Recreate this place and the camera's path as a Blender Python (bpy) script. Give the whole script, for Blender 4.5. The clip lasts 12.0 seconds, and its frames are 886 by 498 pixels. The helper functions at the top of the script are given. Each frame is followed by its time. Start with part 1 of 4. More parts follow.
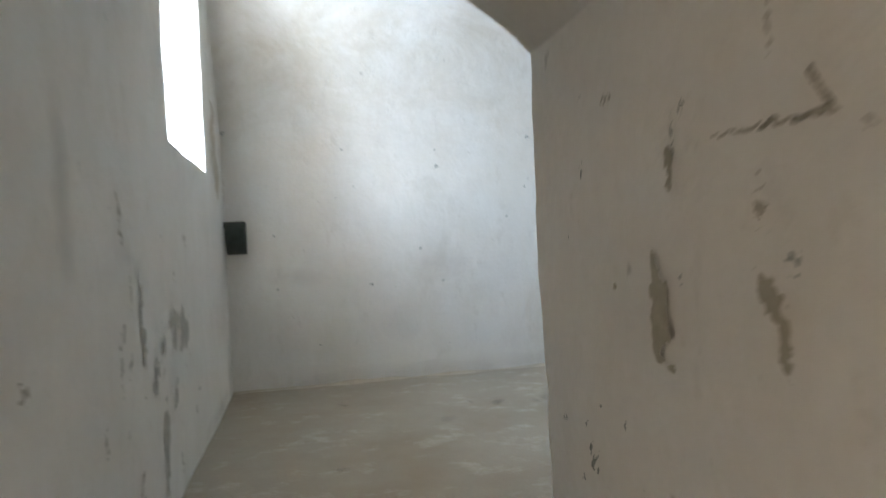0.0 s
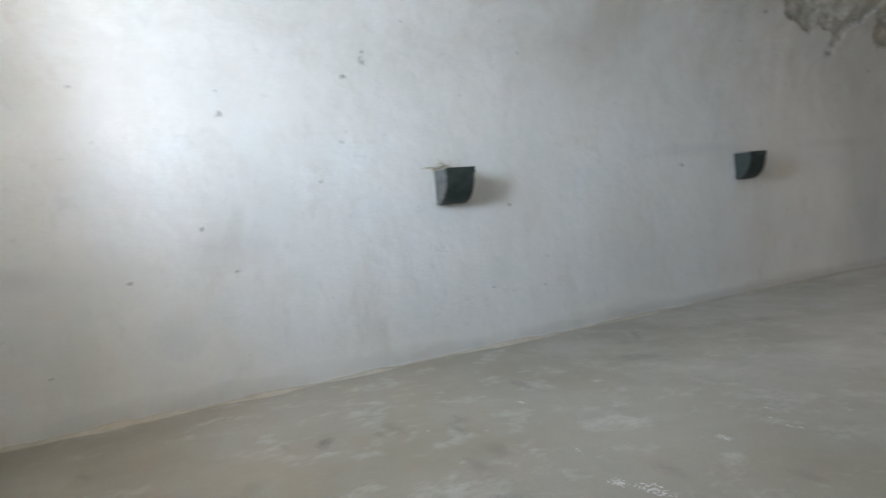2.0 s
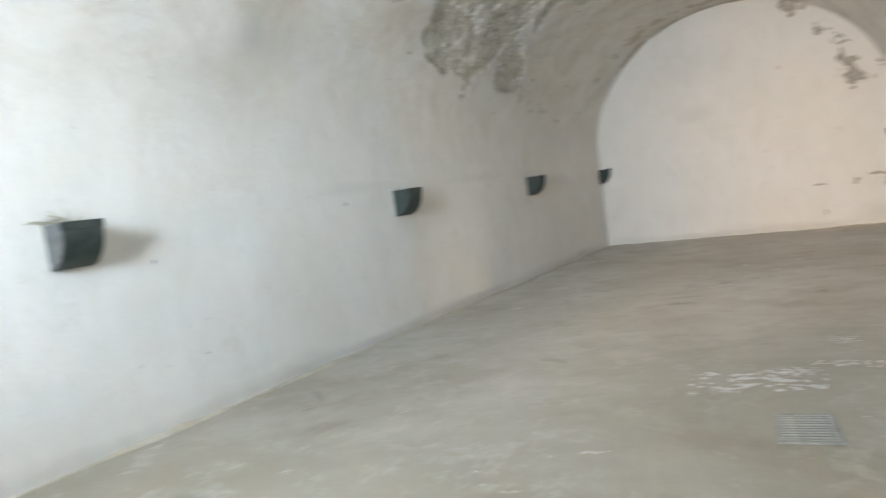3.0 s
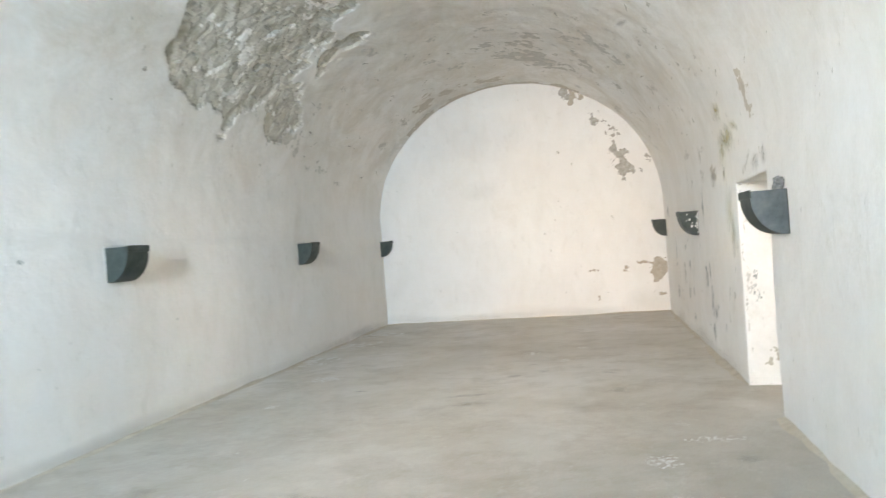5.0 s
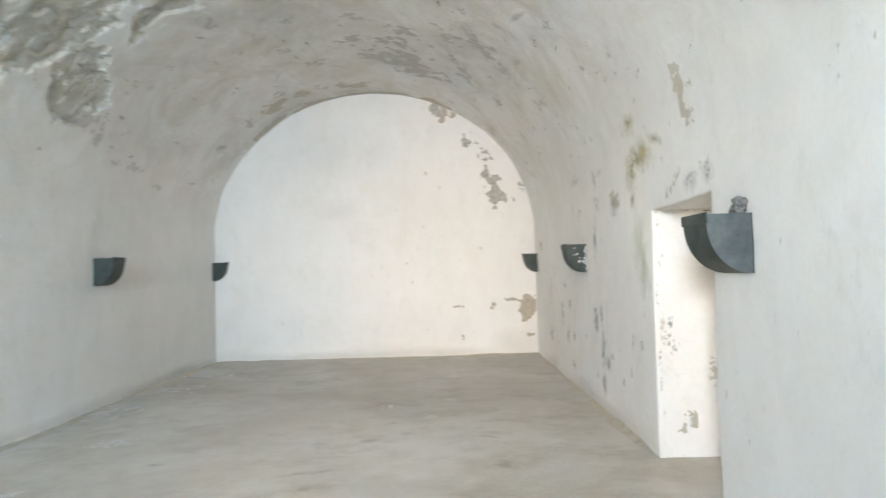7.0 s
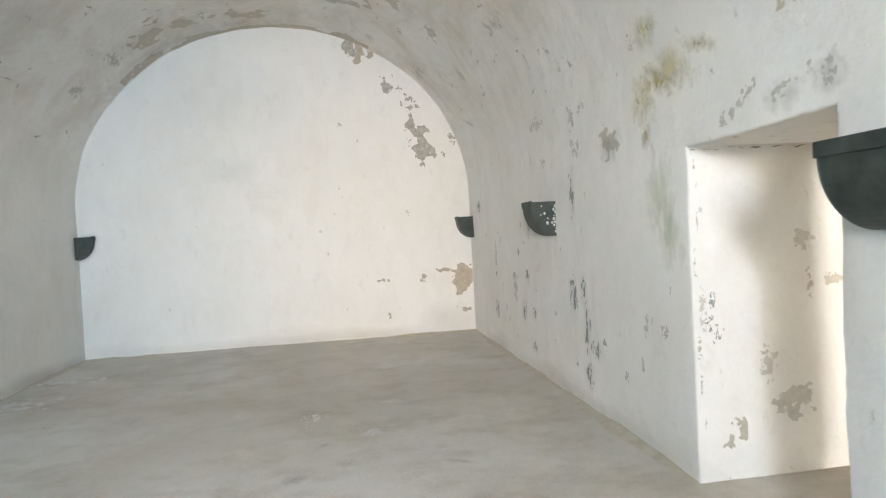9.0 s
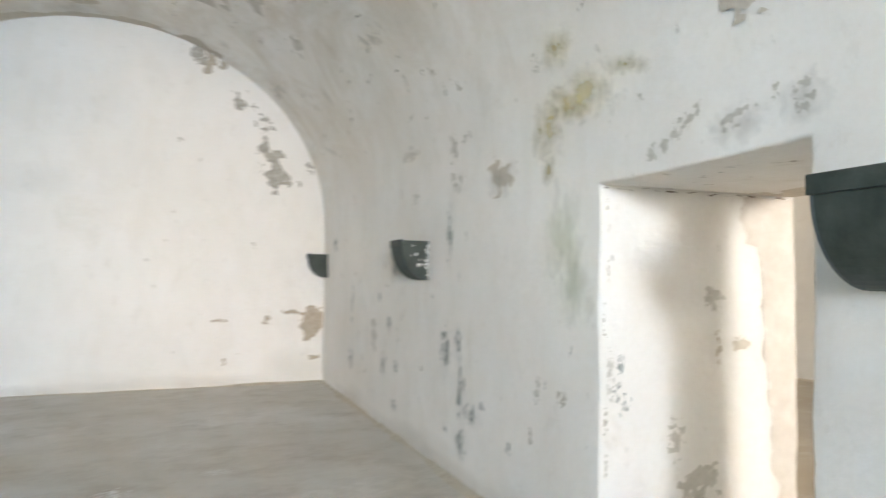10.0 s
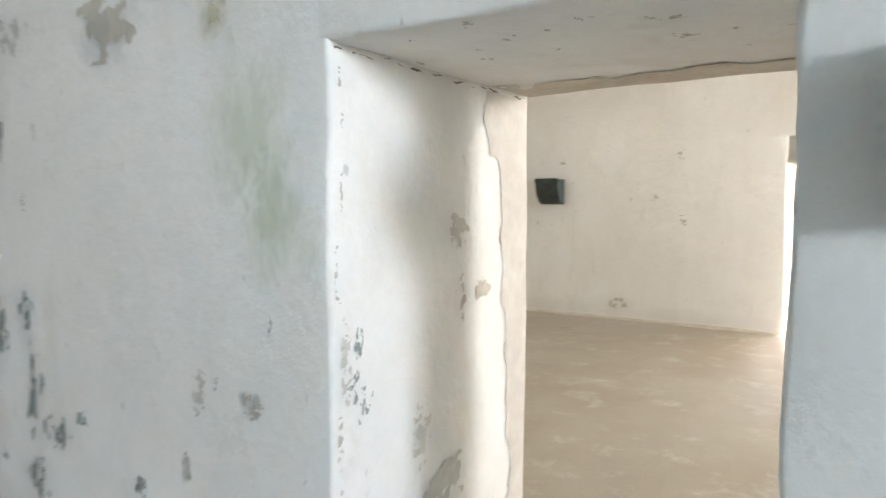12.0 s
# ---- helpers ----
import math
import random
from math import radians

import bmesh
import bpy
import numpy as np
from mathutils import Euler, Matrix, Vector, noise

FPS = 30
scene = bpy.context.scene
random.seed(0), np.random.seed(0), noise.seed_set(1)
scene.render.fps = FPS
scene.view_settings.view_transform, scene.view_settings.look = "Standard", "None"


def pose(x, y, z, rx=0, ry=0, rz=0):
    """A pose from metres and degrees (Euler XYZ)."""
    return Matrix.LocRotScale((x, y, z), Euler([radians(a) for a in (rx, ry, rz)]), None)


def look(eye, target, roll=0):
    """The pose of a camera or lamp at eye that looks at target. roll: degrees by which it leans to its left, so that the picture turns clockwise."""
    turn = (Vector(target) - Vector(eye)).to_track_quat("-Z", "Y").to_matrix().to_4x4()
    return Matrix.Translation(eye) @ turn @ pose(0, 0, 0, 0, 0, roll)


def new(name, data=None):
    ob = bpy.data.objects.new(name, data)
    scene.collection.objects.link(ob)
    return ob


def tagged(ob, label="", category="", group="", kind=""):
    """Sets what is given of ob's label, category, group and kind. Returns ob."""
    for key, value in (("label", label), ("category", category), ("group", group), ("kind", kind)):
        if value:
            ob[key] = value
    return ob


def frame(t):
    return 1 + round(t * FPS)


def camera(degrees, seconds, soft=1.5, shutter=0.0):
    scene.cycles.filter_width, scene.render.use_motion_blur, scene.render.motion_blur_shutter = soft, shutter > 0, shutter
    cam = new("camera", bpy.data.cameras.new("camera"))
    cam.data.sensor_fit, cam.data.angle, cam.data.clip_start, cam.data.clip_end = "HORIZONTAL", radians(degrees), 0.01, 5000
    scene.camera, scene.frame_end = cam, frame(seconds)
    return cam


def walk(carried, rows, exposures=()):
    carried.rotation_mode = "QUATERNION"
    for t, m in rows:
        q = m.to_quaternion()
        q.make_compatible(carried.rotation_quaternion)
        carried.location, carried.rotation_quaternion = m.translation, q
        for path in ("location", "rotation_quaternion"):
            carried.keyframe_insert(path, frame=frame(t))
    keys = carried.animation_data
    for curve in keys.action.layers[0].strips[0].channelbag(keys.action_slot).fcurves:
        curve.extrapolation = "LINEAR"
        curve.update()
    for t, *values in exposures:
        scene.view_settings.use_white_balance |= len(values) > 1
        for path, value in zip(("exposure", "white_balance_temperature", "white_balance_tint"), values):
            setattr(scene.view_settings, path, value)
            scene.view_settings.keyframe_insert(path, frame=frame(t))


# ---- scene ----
cam = camera(67.3, 12.0, soft=1.2, shutter=0.5)
PATH = [
    (0, (7.461, 0.771, 1.432), (5.506, 1.192, 1.432), -2.9),
    (0.5, (6.952, 0.836, 1.368), (5.021, 1.346, 1.265), -4.0),
    (0.8, (6.692, 0.906, 1.369), (4.721, 1.229, 1.265), -6.0),
    (1, (6.518, 0.952, 1.37), (4.553, 1.291, 1.215), -5.5),
    (1.5, (6.045, 0.949, 1.359), (4.139, 1.536, 1.216), -5.2),
    (1.8, (5.837, 1.113, 1.406), (4.033, 1.965, 1.276), -4.1),
    (2, (5.699, 1.222, 1.438), (3.946, 2.178, 1.32), -5.1),
    (2.5, (5.271, 1.446, 1.654), (3.783, 2.732, 1.289), -10.2),
    (2.8, (5.105, 1.6, 1.631), (3.85, 3.15, 1.481), -7.9),
    (3, (5.005, 1.696, 1.6), (3.948, 3.387, 1.458), -7.9),
    (3.3, (4.923, 1.938, 1.593), (4.085, 3.75, 1.471), -6.5),
    (3.5, (4.868, 2.099, 1.589), (4.095, 3.941, 1.499), -7.3),
    (5.5, (4.403, 3.692, 1.574), (4.166, 5.678, 1.589), -0.9),
    (5.8, (4.376, 3.943, 1.577), (4.301, 5.941, 1.606), -0.1),
    (6, (4.358, 4.11, 1.579), (4.347, 6.11, 1.57), -1.3),
    (6.5, (4.288, 4.544, 1.579), (4.207, 6.542, 1.629), -1.3),
    (6.8, (4.217, 4.768, 1.559), (4.133, 6.766, 1.559), -1.2),
    (7, (4.169, 4.917, 1.546), (4.171, 6.916, 1.613), -1.6),
    (7.5, (4.067, 5.345, 1.569), (4.23, 7.338, 1.572), -1.9),
    (9.5, (3.844, 7.076, 1.56), (4.208, 9.042, 1.513), -3.2),
    (9.7, (3.87, 7.246, 1.546), (4.356, 9.185, 1.518), -1.1),
    (10, (3.909, 7.5, 1.526), (4.646, 9.357, 1.607), 0.4),
    (10.3, (3.958, 7.738, 1.559), (4.907, 9.498, 1.595), -0.7),
    (10.5, (3.991, 7.897, 1.581), (4.992, 9.628, 1.623), -1.6),
    (10.8, (4.08, 8.128, 1.582), (5.067, 9.867, 1.625), -1.3),
    (11, (4.139, 8.282, 1.582), (5.189, 9.983, 1.55), -0.1),
    (11.3, (4.21, 8.517, 1.566), (5.501, 10.044, 1.519), -0.2),
    (11.5, (4.257, 8.673, 1.556), (5.72, 10.034, 1.457), 0.3),
    (11.8, (4.342, 8.852, 1.56), (5.952, 10.028, 1.391), -0.7),
    (12, (4.405, 8.982, 1.536), (6.085, 10.056, 1.385), -0.1),
]
walk(cam, [(t, look(eye, target, roll)) for t, eye, target, roll in PATH],
     exposures=[(0, 3.22, 8000, 21), (1.0, 3.45, 8050, 24), (1.5, 3.36, 7900, 21), (2.0, 3.5, 8000, 23), (2.5, 3.93, 8600, 23), (3.0, 4.34, 8500, 21),
                (3.5, 4.88, 8450, 21), (5.5, 4.94, 7850, 18), (9.5, 4.76, 7550, 17), (10.5, 4.88, 7400, 17), (11.5, 4.80, 7250, 17), (12, 4.66, 7050, 15)])

import collections

# ---- world, sun, window light ----
world = bpy.data.worlds.new("sky")
scene.world = world
world.use_nodes = True
wn = world.node_tree.nodes
sky = wn.new("ShaderNodeTexSky")
sky.sky_type = "NISHITA"
sky.sun_disc = False
sky.sun_elevation = radians(38)
sky.sun_rotation = radians(113)
wn["Background"].inputs["Strength"].default_value = 0.15
world.node_tree.links.new(sky.outputs[0], wn["Background"].inputs["Color"])

sun_data = bpy.data.lights.new("sun", "SUN")
sun_data.energy, sun_data.angle, sun_data.color = 5.0, radians(0.5), (1.0, 0.93, 0.82)
sun = new("sun", sun_data)
SUN_WAY = Vector((-0.80, 0.34, -0.62))
sun.matrix_world = look((20, -10, 20), Vector((20, -10, 20)) + SUN_WAY)


def window_light(name, x, y, z, w, h, power, facing=(0, 1, 0), color=(0.80, 0.90, 1.0), spread=120):
    d = bpy.data.lights.new(name, "AREA")
    d.shape, d.size, d.size_y, d.energy, d.color = "RECTANGLE", w, h, power, color
    d.spread = radians(spread)
    o = new(name, d)
    o.matrix_world = look((x, y, z), Vector((x, y, z)) + Vector(facing))
    return o


# ---- plan, in metres ----
W, L = 5.87, 17.11           # the vaulted room: x from 0 to W, y from 0 to L
X2, X3 = 7.21, 12.70         # the room beyond the thick wall
SPRING, RISE = 2.22, 2.64    # where the vault starts, and how far it rises
END = 1.3                    # thickness of the end wall with the window
PASS_Y = 1.36                # first passage: y from 0 to PASS_Y, arched
DOOR0, DOOR1, DOOR_H = 9.11, 10.32, 2.0
WIN0, WIN1, WIN_Z0, WIN_Z1 = 1.335, 3.02, 2.20, 4.05

# blue sky through each window, with three fill lamps added in the first
window_light("window_skylight", 2.18, -END - 0.05, 3.15, 1.9, 1.8, 21.5, (-0.06, 1, -0.20), (0.37, 0.665, 1.0), 125)
# added narrow sky fill at one side, brightens the west wall
window_light("window_bright_sky", 2.66, -END - 0.06, 3.15, 0.62, 1.8, 7.0, (-0.16, 1, -0.03), (0.46, 0.71, 1.0), 120)
# added warm fill for sunlit ground and walls outside, aimed at the north wall
window_light("window_sunlit_outside", 2.18, -END - 0.04, 3.15, 1.9, 1.8, 1.9, (0.14, 1, -0.13), (1.0, 0.82, 0.61), 37)
# second warm fill, a strip added to lift the east wall
window_light("window_sunlit_edge", 1.23, -END - 0.03, 3.15, 0.14, 1.8, 1.2, (0.17, 1, -0.05), (1.0, 0.86, 0.70), 66)
window_light("window_skylight_beyond", 11.0, -END - 0.05, 3.15, 1.9, 1.8, 40, (0, 1, 0.18), (0.88, 0.95, 1.0), 110)


# ---- materials ----
def material(name, rough=0.9):
    m = bpy.data.materials.new(name)
    m.use_nodes = True
    nt = m.node_tree
    b = nt.nodes["Principled BSDF"]
    b.inputs["Roughness"].default_value = rough
    b.inputs["Specular IOR Level"].default_value = 0.25
    return m, nt, b


def noise_tex(nt, scale, detail=6, rough=0.55, stretch=(1, 1, 1), offset=0.0, distortion=0.0):
    co = nt.nodes.new("ShaderNodeTexCoord")
    mp = nt.nodes.new("ShaderNodeMapping")
    mp.inputs["Scale"].default_value = stretch
    mp.inputs["Location"].default_value = (offset, offset * 0.7, offset * 0.3)
    n = nt.nodes.new("ShaderNodeTexNoise")
    n.inputs["Scale"].default_value = scale
    n.inputs["Detail"].default_value = detail
    n.inputs["Roughness"].default_value = rough
    n.inputs["Distortion"].default_value = distortion
    nt.links.new(co.outputs["Object"], mp.inputs[0])
    nt.links.new(mp.outputs[0], n.inputs["Vector"])
    return n.outputs["Fac"]


def ramp(nt, fac, stops):
    r = nt.nodes.new("ShaderNodeValToRGB")
    el = r.color_ramp.elements
    while len(el) < len(stops):
        el.new(0.5)
    for e, (p, c) in zip(el, stops):
        e.position = p
        e.color = (c, c, c, 1) if isinstance(c, (int, float)) else (*c, 1)
    nt.links.new(fac, r.inputs[0])
    return r.outputs[0]


def mix(nt, fac, a, b, mode="MIX"):
    m = nt.nodes.new("ShaderNodeMix")
    m.data_type, m.blend_type = "RGBA", mode
    for sock, v in ((m.inputs[0], fac), (m.inputs[6], a), (m.inputs[7], b)):
        if isinstance(v, tuple):
            sock.default_value = (*v, 1)
        elif isinstance(v, (int, float)):
            sock.default_value = v
        else:
            nt.links.new(v, sock)
    return m.outputs[2]


def bump(nt, b, height, strength, distance, after=None):
    n = nt.nodes.new("ShaderNodeBump")
    n.inputs["Strength"].default_value = strength
    n.inputs["Distance"].default_value = distance
    nt.links.new(height, n.inputs["Height"])
    if after is not None:
        nt.links.new(after, n.inputs["Normal"])
    nt.links.new(n.outputs[0], b.inputs["Normal"])
    return n.outputs[0]


def plaster(name, base, tint, stain, stain_from=0.60, stain_amount=0.5, relief=0.5, seepage=0.0):
    """Limewashed plaster: cloudy tint, brushed coats, blotchy stains, flakes and hand-trowelled relief."""
    m, nt, b = material(name, 0.93)
    c = mix(nt, ramp(nt, noise_tex(nt, 0.7, 5, 0.62), [(0.35, 0.0), (0.68, 1.0)]), base, tint)
    c = mix(nt, ramp(nt, noise_tex(nt, 3.2, 6, 0.66, (1, 1, 0.5), 21, 0.5), [(0.44, 0.0), (0.68, 0.16)]), c, stain)
    c = mix(nt, ramp(nt, noise_tex(nt, 34, 5, 0.6, offset=3), [(0.3, 0.0), (0.75, 0.14)]), c, stain)
    blot = ramp(nt, noise_tex(nt, 1.5, 9, 0.70, (1, 1, 0.5), 7, 0.6), [(stain_from, 0.0), (stain_from + 0.14, stain_amount)])
    c = mix(nt, blot, c, stain)
    co = nt.nodes.new("ShaderNodeTexCoord")
    sep = nt.nodes.new("ShaderNodeSeparateXYZ")
    nt.links.new(co.outputs["Object"], sep.inputs[0])
    wet = nt.nodes.new("ShaderNodeMapRange")
    nt.links.new(sep.outputs["Z"], wet.inputs[0])
    wet.inputs[1].default_value, wet.inputs[2].default_value, wet.inputs[3].default_value, wet.inputs[4].default_value = 2.3, 3.6, 0.0, 1.0
    seep = nt.nodes.new("ShaderNodeMath")
    seep.operation = "MULTIPLY"
    nt.links.new(wet.outputs[0], seep.inputs[0])
    nt.links.new(ramp(nt, noise_tex(nt, 1.1, 9, 0.72, (1.3, 0.8, 1), 41, 0.8), [(0.42, 0.0), (0.62, seepage)]), seep.inputs[1])
    c = mix(nt, seep.outputs[0], c, (0.52, 0.455, 0.35))
    flakes = noise_tex(nt, 5.5, 9, 0.72, (1, 1, 0.7), 31, 0.3)
    c = mix(nt, ramp(nt, flakes, [(0.60, 0.0), (0.64, 0.13)]), c, tuple(v * 0.8 for v in stain))
    specks = ramp(nt, noise_tex(nt, 11, 5, 0.55, (1, 1, 0.55), 11), [(0.70, 0.0), (0.74, 0.4)])
    c = mix(nt, specks, c, tuple(v * 0.5 for v in stain))
    nt.links.new(c, b.inputs["Base Color"])
    n1 = bump(nt, b, noise_tex(nt, 2.4, 6, 0.6, offset=5), relief, 0.05)
    n2 = bump(nt, b, ramp(nt, flakes, [(0.56, 0.0), (0.62, 1.0)]), relief * 0.6, 0.004, n1)
    bump(nt, b, noise_tex(nt, 48, 6, 0.65, offset=9), relief * 0.2, 0.003, n2)
    return m


WHITE = plaster("limewash", (0.82, 0.80, 0.765), (0.77, 0.745, 0.70), (0.60, 0.55, 0.47), 0.62, 0.35, 0.35)
WORN = plaster("worn_limewash", (0.84, 0.825, 0.795), (0.78, 0.755, 0.71), (0.58, 0.54, 0.46), 0.58, 0.40, 0.4, 0.45)


def floor_material():
    m, nt, b = material("dusty_cement", 0.86)
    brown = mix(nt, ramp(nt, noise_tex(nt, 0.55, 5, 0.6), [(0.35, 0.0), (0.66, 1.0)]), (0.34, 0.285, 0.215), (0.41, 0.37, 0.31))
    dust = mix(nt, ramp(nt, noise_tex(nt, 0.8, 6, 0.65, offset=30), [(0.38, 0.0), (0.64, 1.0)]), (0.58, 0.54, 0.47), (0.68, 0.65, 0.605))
    # dust and brown tone, pushed paler far off and darker beyond for light level
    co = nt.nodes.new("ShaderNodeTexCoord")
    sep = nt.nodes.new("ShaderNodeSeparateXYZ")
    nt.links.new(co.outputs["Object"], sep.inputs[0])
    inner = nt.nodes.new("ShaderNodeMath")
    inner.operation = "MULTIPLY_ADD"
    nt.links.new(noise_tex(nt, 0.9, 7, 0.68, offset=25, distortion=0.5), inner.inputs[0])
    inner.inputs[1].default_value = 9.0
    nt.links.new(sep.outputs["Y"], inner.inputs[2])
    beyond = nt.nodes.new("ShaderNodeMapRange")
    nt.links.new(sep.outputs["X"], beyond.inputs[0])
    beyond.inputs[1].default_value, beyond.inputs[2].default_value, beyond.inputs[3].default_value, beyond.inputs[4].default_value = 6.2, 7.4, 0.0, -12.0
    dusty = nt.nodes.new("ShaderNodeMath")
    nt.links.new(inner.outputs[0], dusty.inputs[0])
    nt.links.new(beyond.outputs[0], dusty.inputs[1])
    pale_far = nt.nodes.new("ShaderNodeMapRange")
    nt.links.new(dusty.outputs[0], pale_far.inputs[0])
    pale_far.inputs[1].default_value, pale_far.inputs[2].default_value = 9.5, 15.5
    c = mix(nt, pale_far.outputs[0], brown, dust)
    c = mix(nt, ramp(nt, noise_tex(nt, 0.42, 6, 0.62, (1.2, 1, 1), 51, 0.6), [(0.46, 0.0), (0.60, 0.30)]), c, (0.42, 0.38, 0.315))
    c = mix(nt, ramp(nt, noise_tex(nt, 2.1, 8, 0.70, (1, 1.3, 1), 4, 0.2), [(0.48, 0.0), (0.72, 0.5)]), c, (0.34, 0.29, 0.225))
    c = mix(nt, ramp(nt, noise_tex(nt, 2.9, 8, 0.72, (1.2, 1, 1), 13, 0.2), [(0.54, 0.0), (0.74, 0.6)]), c, (0.60, 0.575, 0.53))
    c = mix(nt, ramp(nt, noise_tex(nt, 60, 4, 0.6, offset=2), [(0.35, 0.0), (0.8, 0.25)]), c, (0.27, 0.24, 0.20))
    nt.links.new(c, b.inputs["Base Color"])
    r = nt.nodes.new("ShaderNodeMapRange")
    nt.links.new(noise_tex(nt, 1.3, 6, 0.6, offset=8), r.inputs[0])
    r.inputs[3].default_value, r.inputs[4].default_value = 0.6, 0.95
    nt.links.new(r.outputs[0], b.inputs["Roughness"])
    n1 = bump(nt, b, noise_tex(nt, 3.0, 6, 0.6, offset=6), 0.5, 0.02)
    bump(nt, b, noise_tex(nt, 70, 5, 0.6, offset=1), 0.35, 0.003, n1)
    return m


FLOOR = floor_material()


def plain(name, a, c2, scale, rough=0.9, relief=0.4, distance=0.005, metal=0.0):
    m, nt, b = material(name, rough)
    c = mix(nt, ramp(nt, noise_tex(nt, scale, 6, 0.65), [(0.35, 0.0), (0.68, 1.0)]), a, c2)
    nt.links.new(c, b.inputs["Base Color"])
    b.inputs["Metallic"].default_value = metal
    bump(nt, b, noise_tex(nt, scale * 2.3, 6, 0.6, offset=4), relief, distance)
    return m


RUBBLE = plain("bare_rubble", (0.42, 0.39, 0.32), (0.62, 0.59, 0.52), 4, 0.95, 0.8, 0.02)


def stain_material(name, a, c2, scale, strength, ragged=1.5, soft=0.15, stretch=1.0, relief=0.0):
    """A stain or peeled spot with a ragged, partly worn-away outline."""
    m, nt, bs = material(name, 0.95)
    c = mix(nt, ramp(nt, noise_tex(nt, scale, 6, 0.65), [(0.35, 0.0), (0.68, 1.0)]), a, c2)
    nt.links.new(c, bs.inputs["Base Color"])
    uv = nt.nodes.new("ShaderNodeUVMap")
    away = nt.nodes.new("ShaderNodeVectorMath")
    away.operation = "LENGTH"
    nt.links.new(uv.outputs[0], away.inputs[0])
    rough_edge = nt.nodes.new("ShaderNodeMath")
    rough_edge.operation = "MULTIPLY_ADD"
    nt.links.new(noise_tex(nt, scale, 7, 0.68, (1, 1, stretch), 17, 0.4), rough_edge.inputs[0])
    rough_edge.inputs[1].default_value = ragged
    nt.links.new(away.outputs["Value"], rough_edge.inputs[2])
    half = 0.5 * ragged
    lo = nt.nodes.new("ShaderNodeMapRange")
    nt.links.new(rough_edge.outputs[0], lo.inputs[0])
    lo.inputs[1].default_value, lo.inputs[2].default_value = 0.60 - soft + half, 0.60 + soft + half
    lo.inputs[3].default_value, lo.inputs[4].default_value = strength, 0.0
    nt.links.new(lo.outputs[0], bs.inputs["Alpha"])
    if relief:
        sunk = nt.nodes.new("ShaderNodeBump")
        sunk.invert = True
        sunk.inputs["Strength"].default_value, sunk.inputs["Distance"].default_value = relief, 0.012
        nt.links.new(lo.outputs[0], sunk.inputs["Height"])
        nt.links.new(sunk.outputs[0], bs.inputs["Normal"])
    return m


def patch_material(name, a, c2, scale, relief=0.5):
    """Bare or dirty plaster inside a ragged patch: blotches at two sizes and a gritty surface."""
    m, nt, bs = material(name, 0.95)
    mid = tuple((p + q) / 2 for p, q in zip(a, c2))
    c = mix(nt, ramp(nt, noise_tex(nt, scale, 7, 0.68, offset=2), [(0.36, 0.0), (0.64, 1.0)]), a, c2)
    c = mix(nt, ramp(nt, noise_tex(nt, scale * 4, 5, 0.6, offset=14), [(0.40, 0.0), (0.70, 0.6)]), c, mid)
    nt.links.new(c, bs.inputs["Base Color"])
    n1 = bump(nt, bs, noise_tex(nt, scale * 1.5, 6, 0.6, offset=4), relief, 0.008)
    bump(nt, bs, noise_tex(nt, 110, 4, 0.6, offset=8), relief * 0.6, 0.002, n1)
    return m


STAIN = {
    "grey": patch_material("grey_patch", (0.47, 0.45, 0.40), (0.64, 0.62, 0.57), 14),
    "raw": patch_material("raw_masonry", (0.28, 0.26, 0.225), (0.52, 0.49, 0.43), 14),
    "raw_tan": patch_material("raw_tan_render", (0.37, 0.31, 0.24), (0.50, 0.44, 0.36), 12),
    "flaw": patch_material("worn_flaw", (0.40, 0.375, 0.325), (0.58, 0.55, 0.49), 25),
    "bare": patch_material("bare_render", (0.50, 0.445, 0.37), (0.60, 0.55, 0.47), 16),
    "olive": patch_material("olive_render", (0.41, 0.38, 0.305), (0.50, 0.47, 0.39), 34),
    "pale": patch_material("pale_render", (0.56, 0.51, 0.455), (0.67, 0.63, 0.575), 9, 0.3),
    "mould": patch_material("mould", (0.17, 0.19, 0.175), (0.42, 0.44, 0.41), 45),
    "lime": patch_material("lime_spill", (0.56, 0.545, 0.51), (0.74, 0.73, 0.70), 26),
    "drip": patch_material("worn_drip", (0.42, 0.40, 0.35), (0.58, 0.56, 0.51), 14),
    "chalk": patch_material("chalk_mark", (0.50, 0.475, 0.43), (0.61, 0.59, 0.55), 20),
    "fleck": patch_material("dark_fleck", (0.24, 0.225, 0.185), (0.44, 0.41, 0.355), 30),
    "tan": stain_material("tan_seepage", (0.74, 0.63, 0.46), (0.82, 0.73, 0.58), 5, 0.17, 2.4, 0.6),
    "smudge": stain_material("grey_smudge", (0.66, 0.64, 0.60), (0.76, 0.74, 0.70), 4, 0.08, 1.6, 0.8),
    "foot": stain_material("tan_foot_dirt", (0.74, 0.63, 0.46), (0.80, 0.71, 0.56), 5, 0.14, 0.9, 0.75),
    "haze": stain_material("grey_haze", (0.60, 0.59, 0.56), (0.72, 0.71, 0.68), 12, 0.24, 2.4, 0.45),
    "halo": stain_material("dark_halo", (0.62, 0.64, 0.60), (0.74, 0.74, 0.71), 16, 0.11, 2.0, 0.6),
    "algae": stain_material("algae_stain", (0.64, 0.55, 0.26), (0.78, 0.69, 0.44), 9, 0.42, 2.4, 0.40),
    "green": stain_material("green_wash", (0.60, 0.70, 0.40), (0.76, 0.80, 0.60), 10, 0.26, 2.8, 0.45, 0.6),
    "damp": stain_material("damp_mark", (0.34, 0.29, 0.22), (0.44, 0.39, 0.32), 9, 0.24, 3.5, 0.5),
}
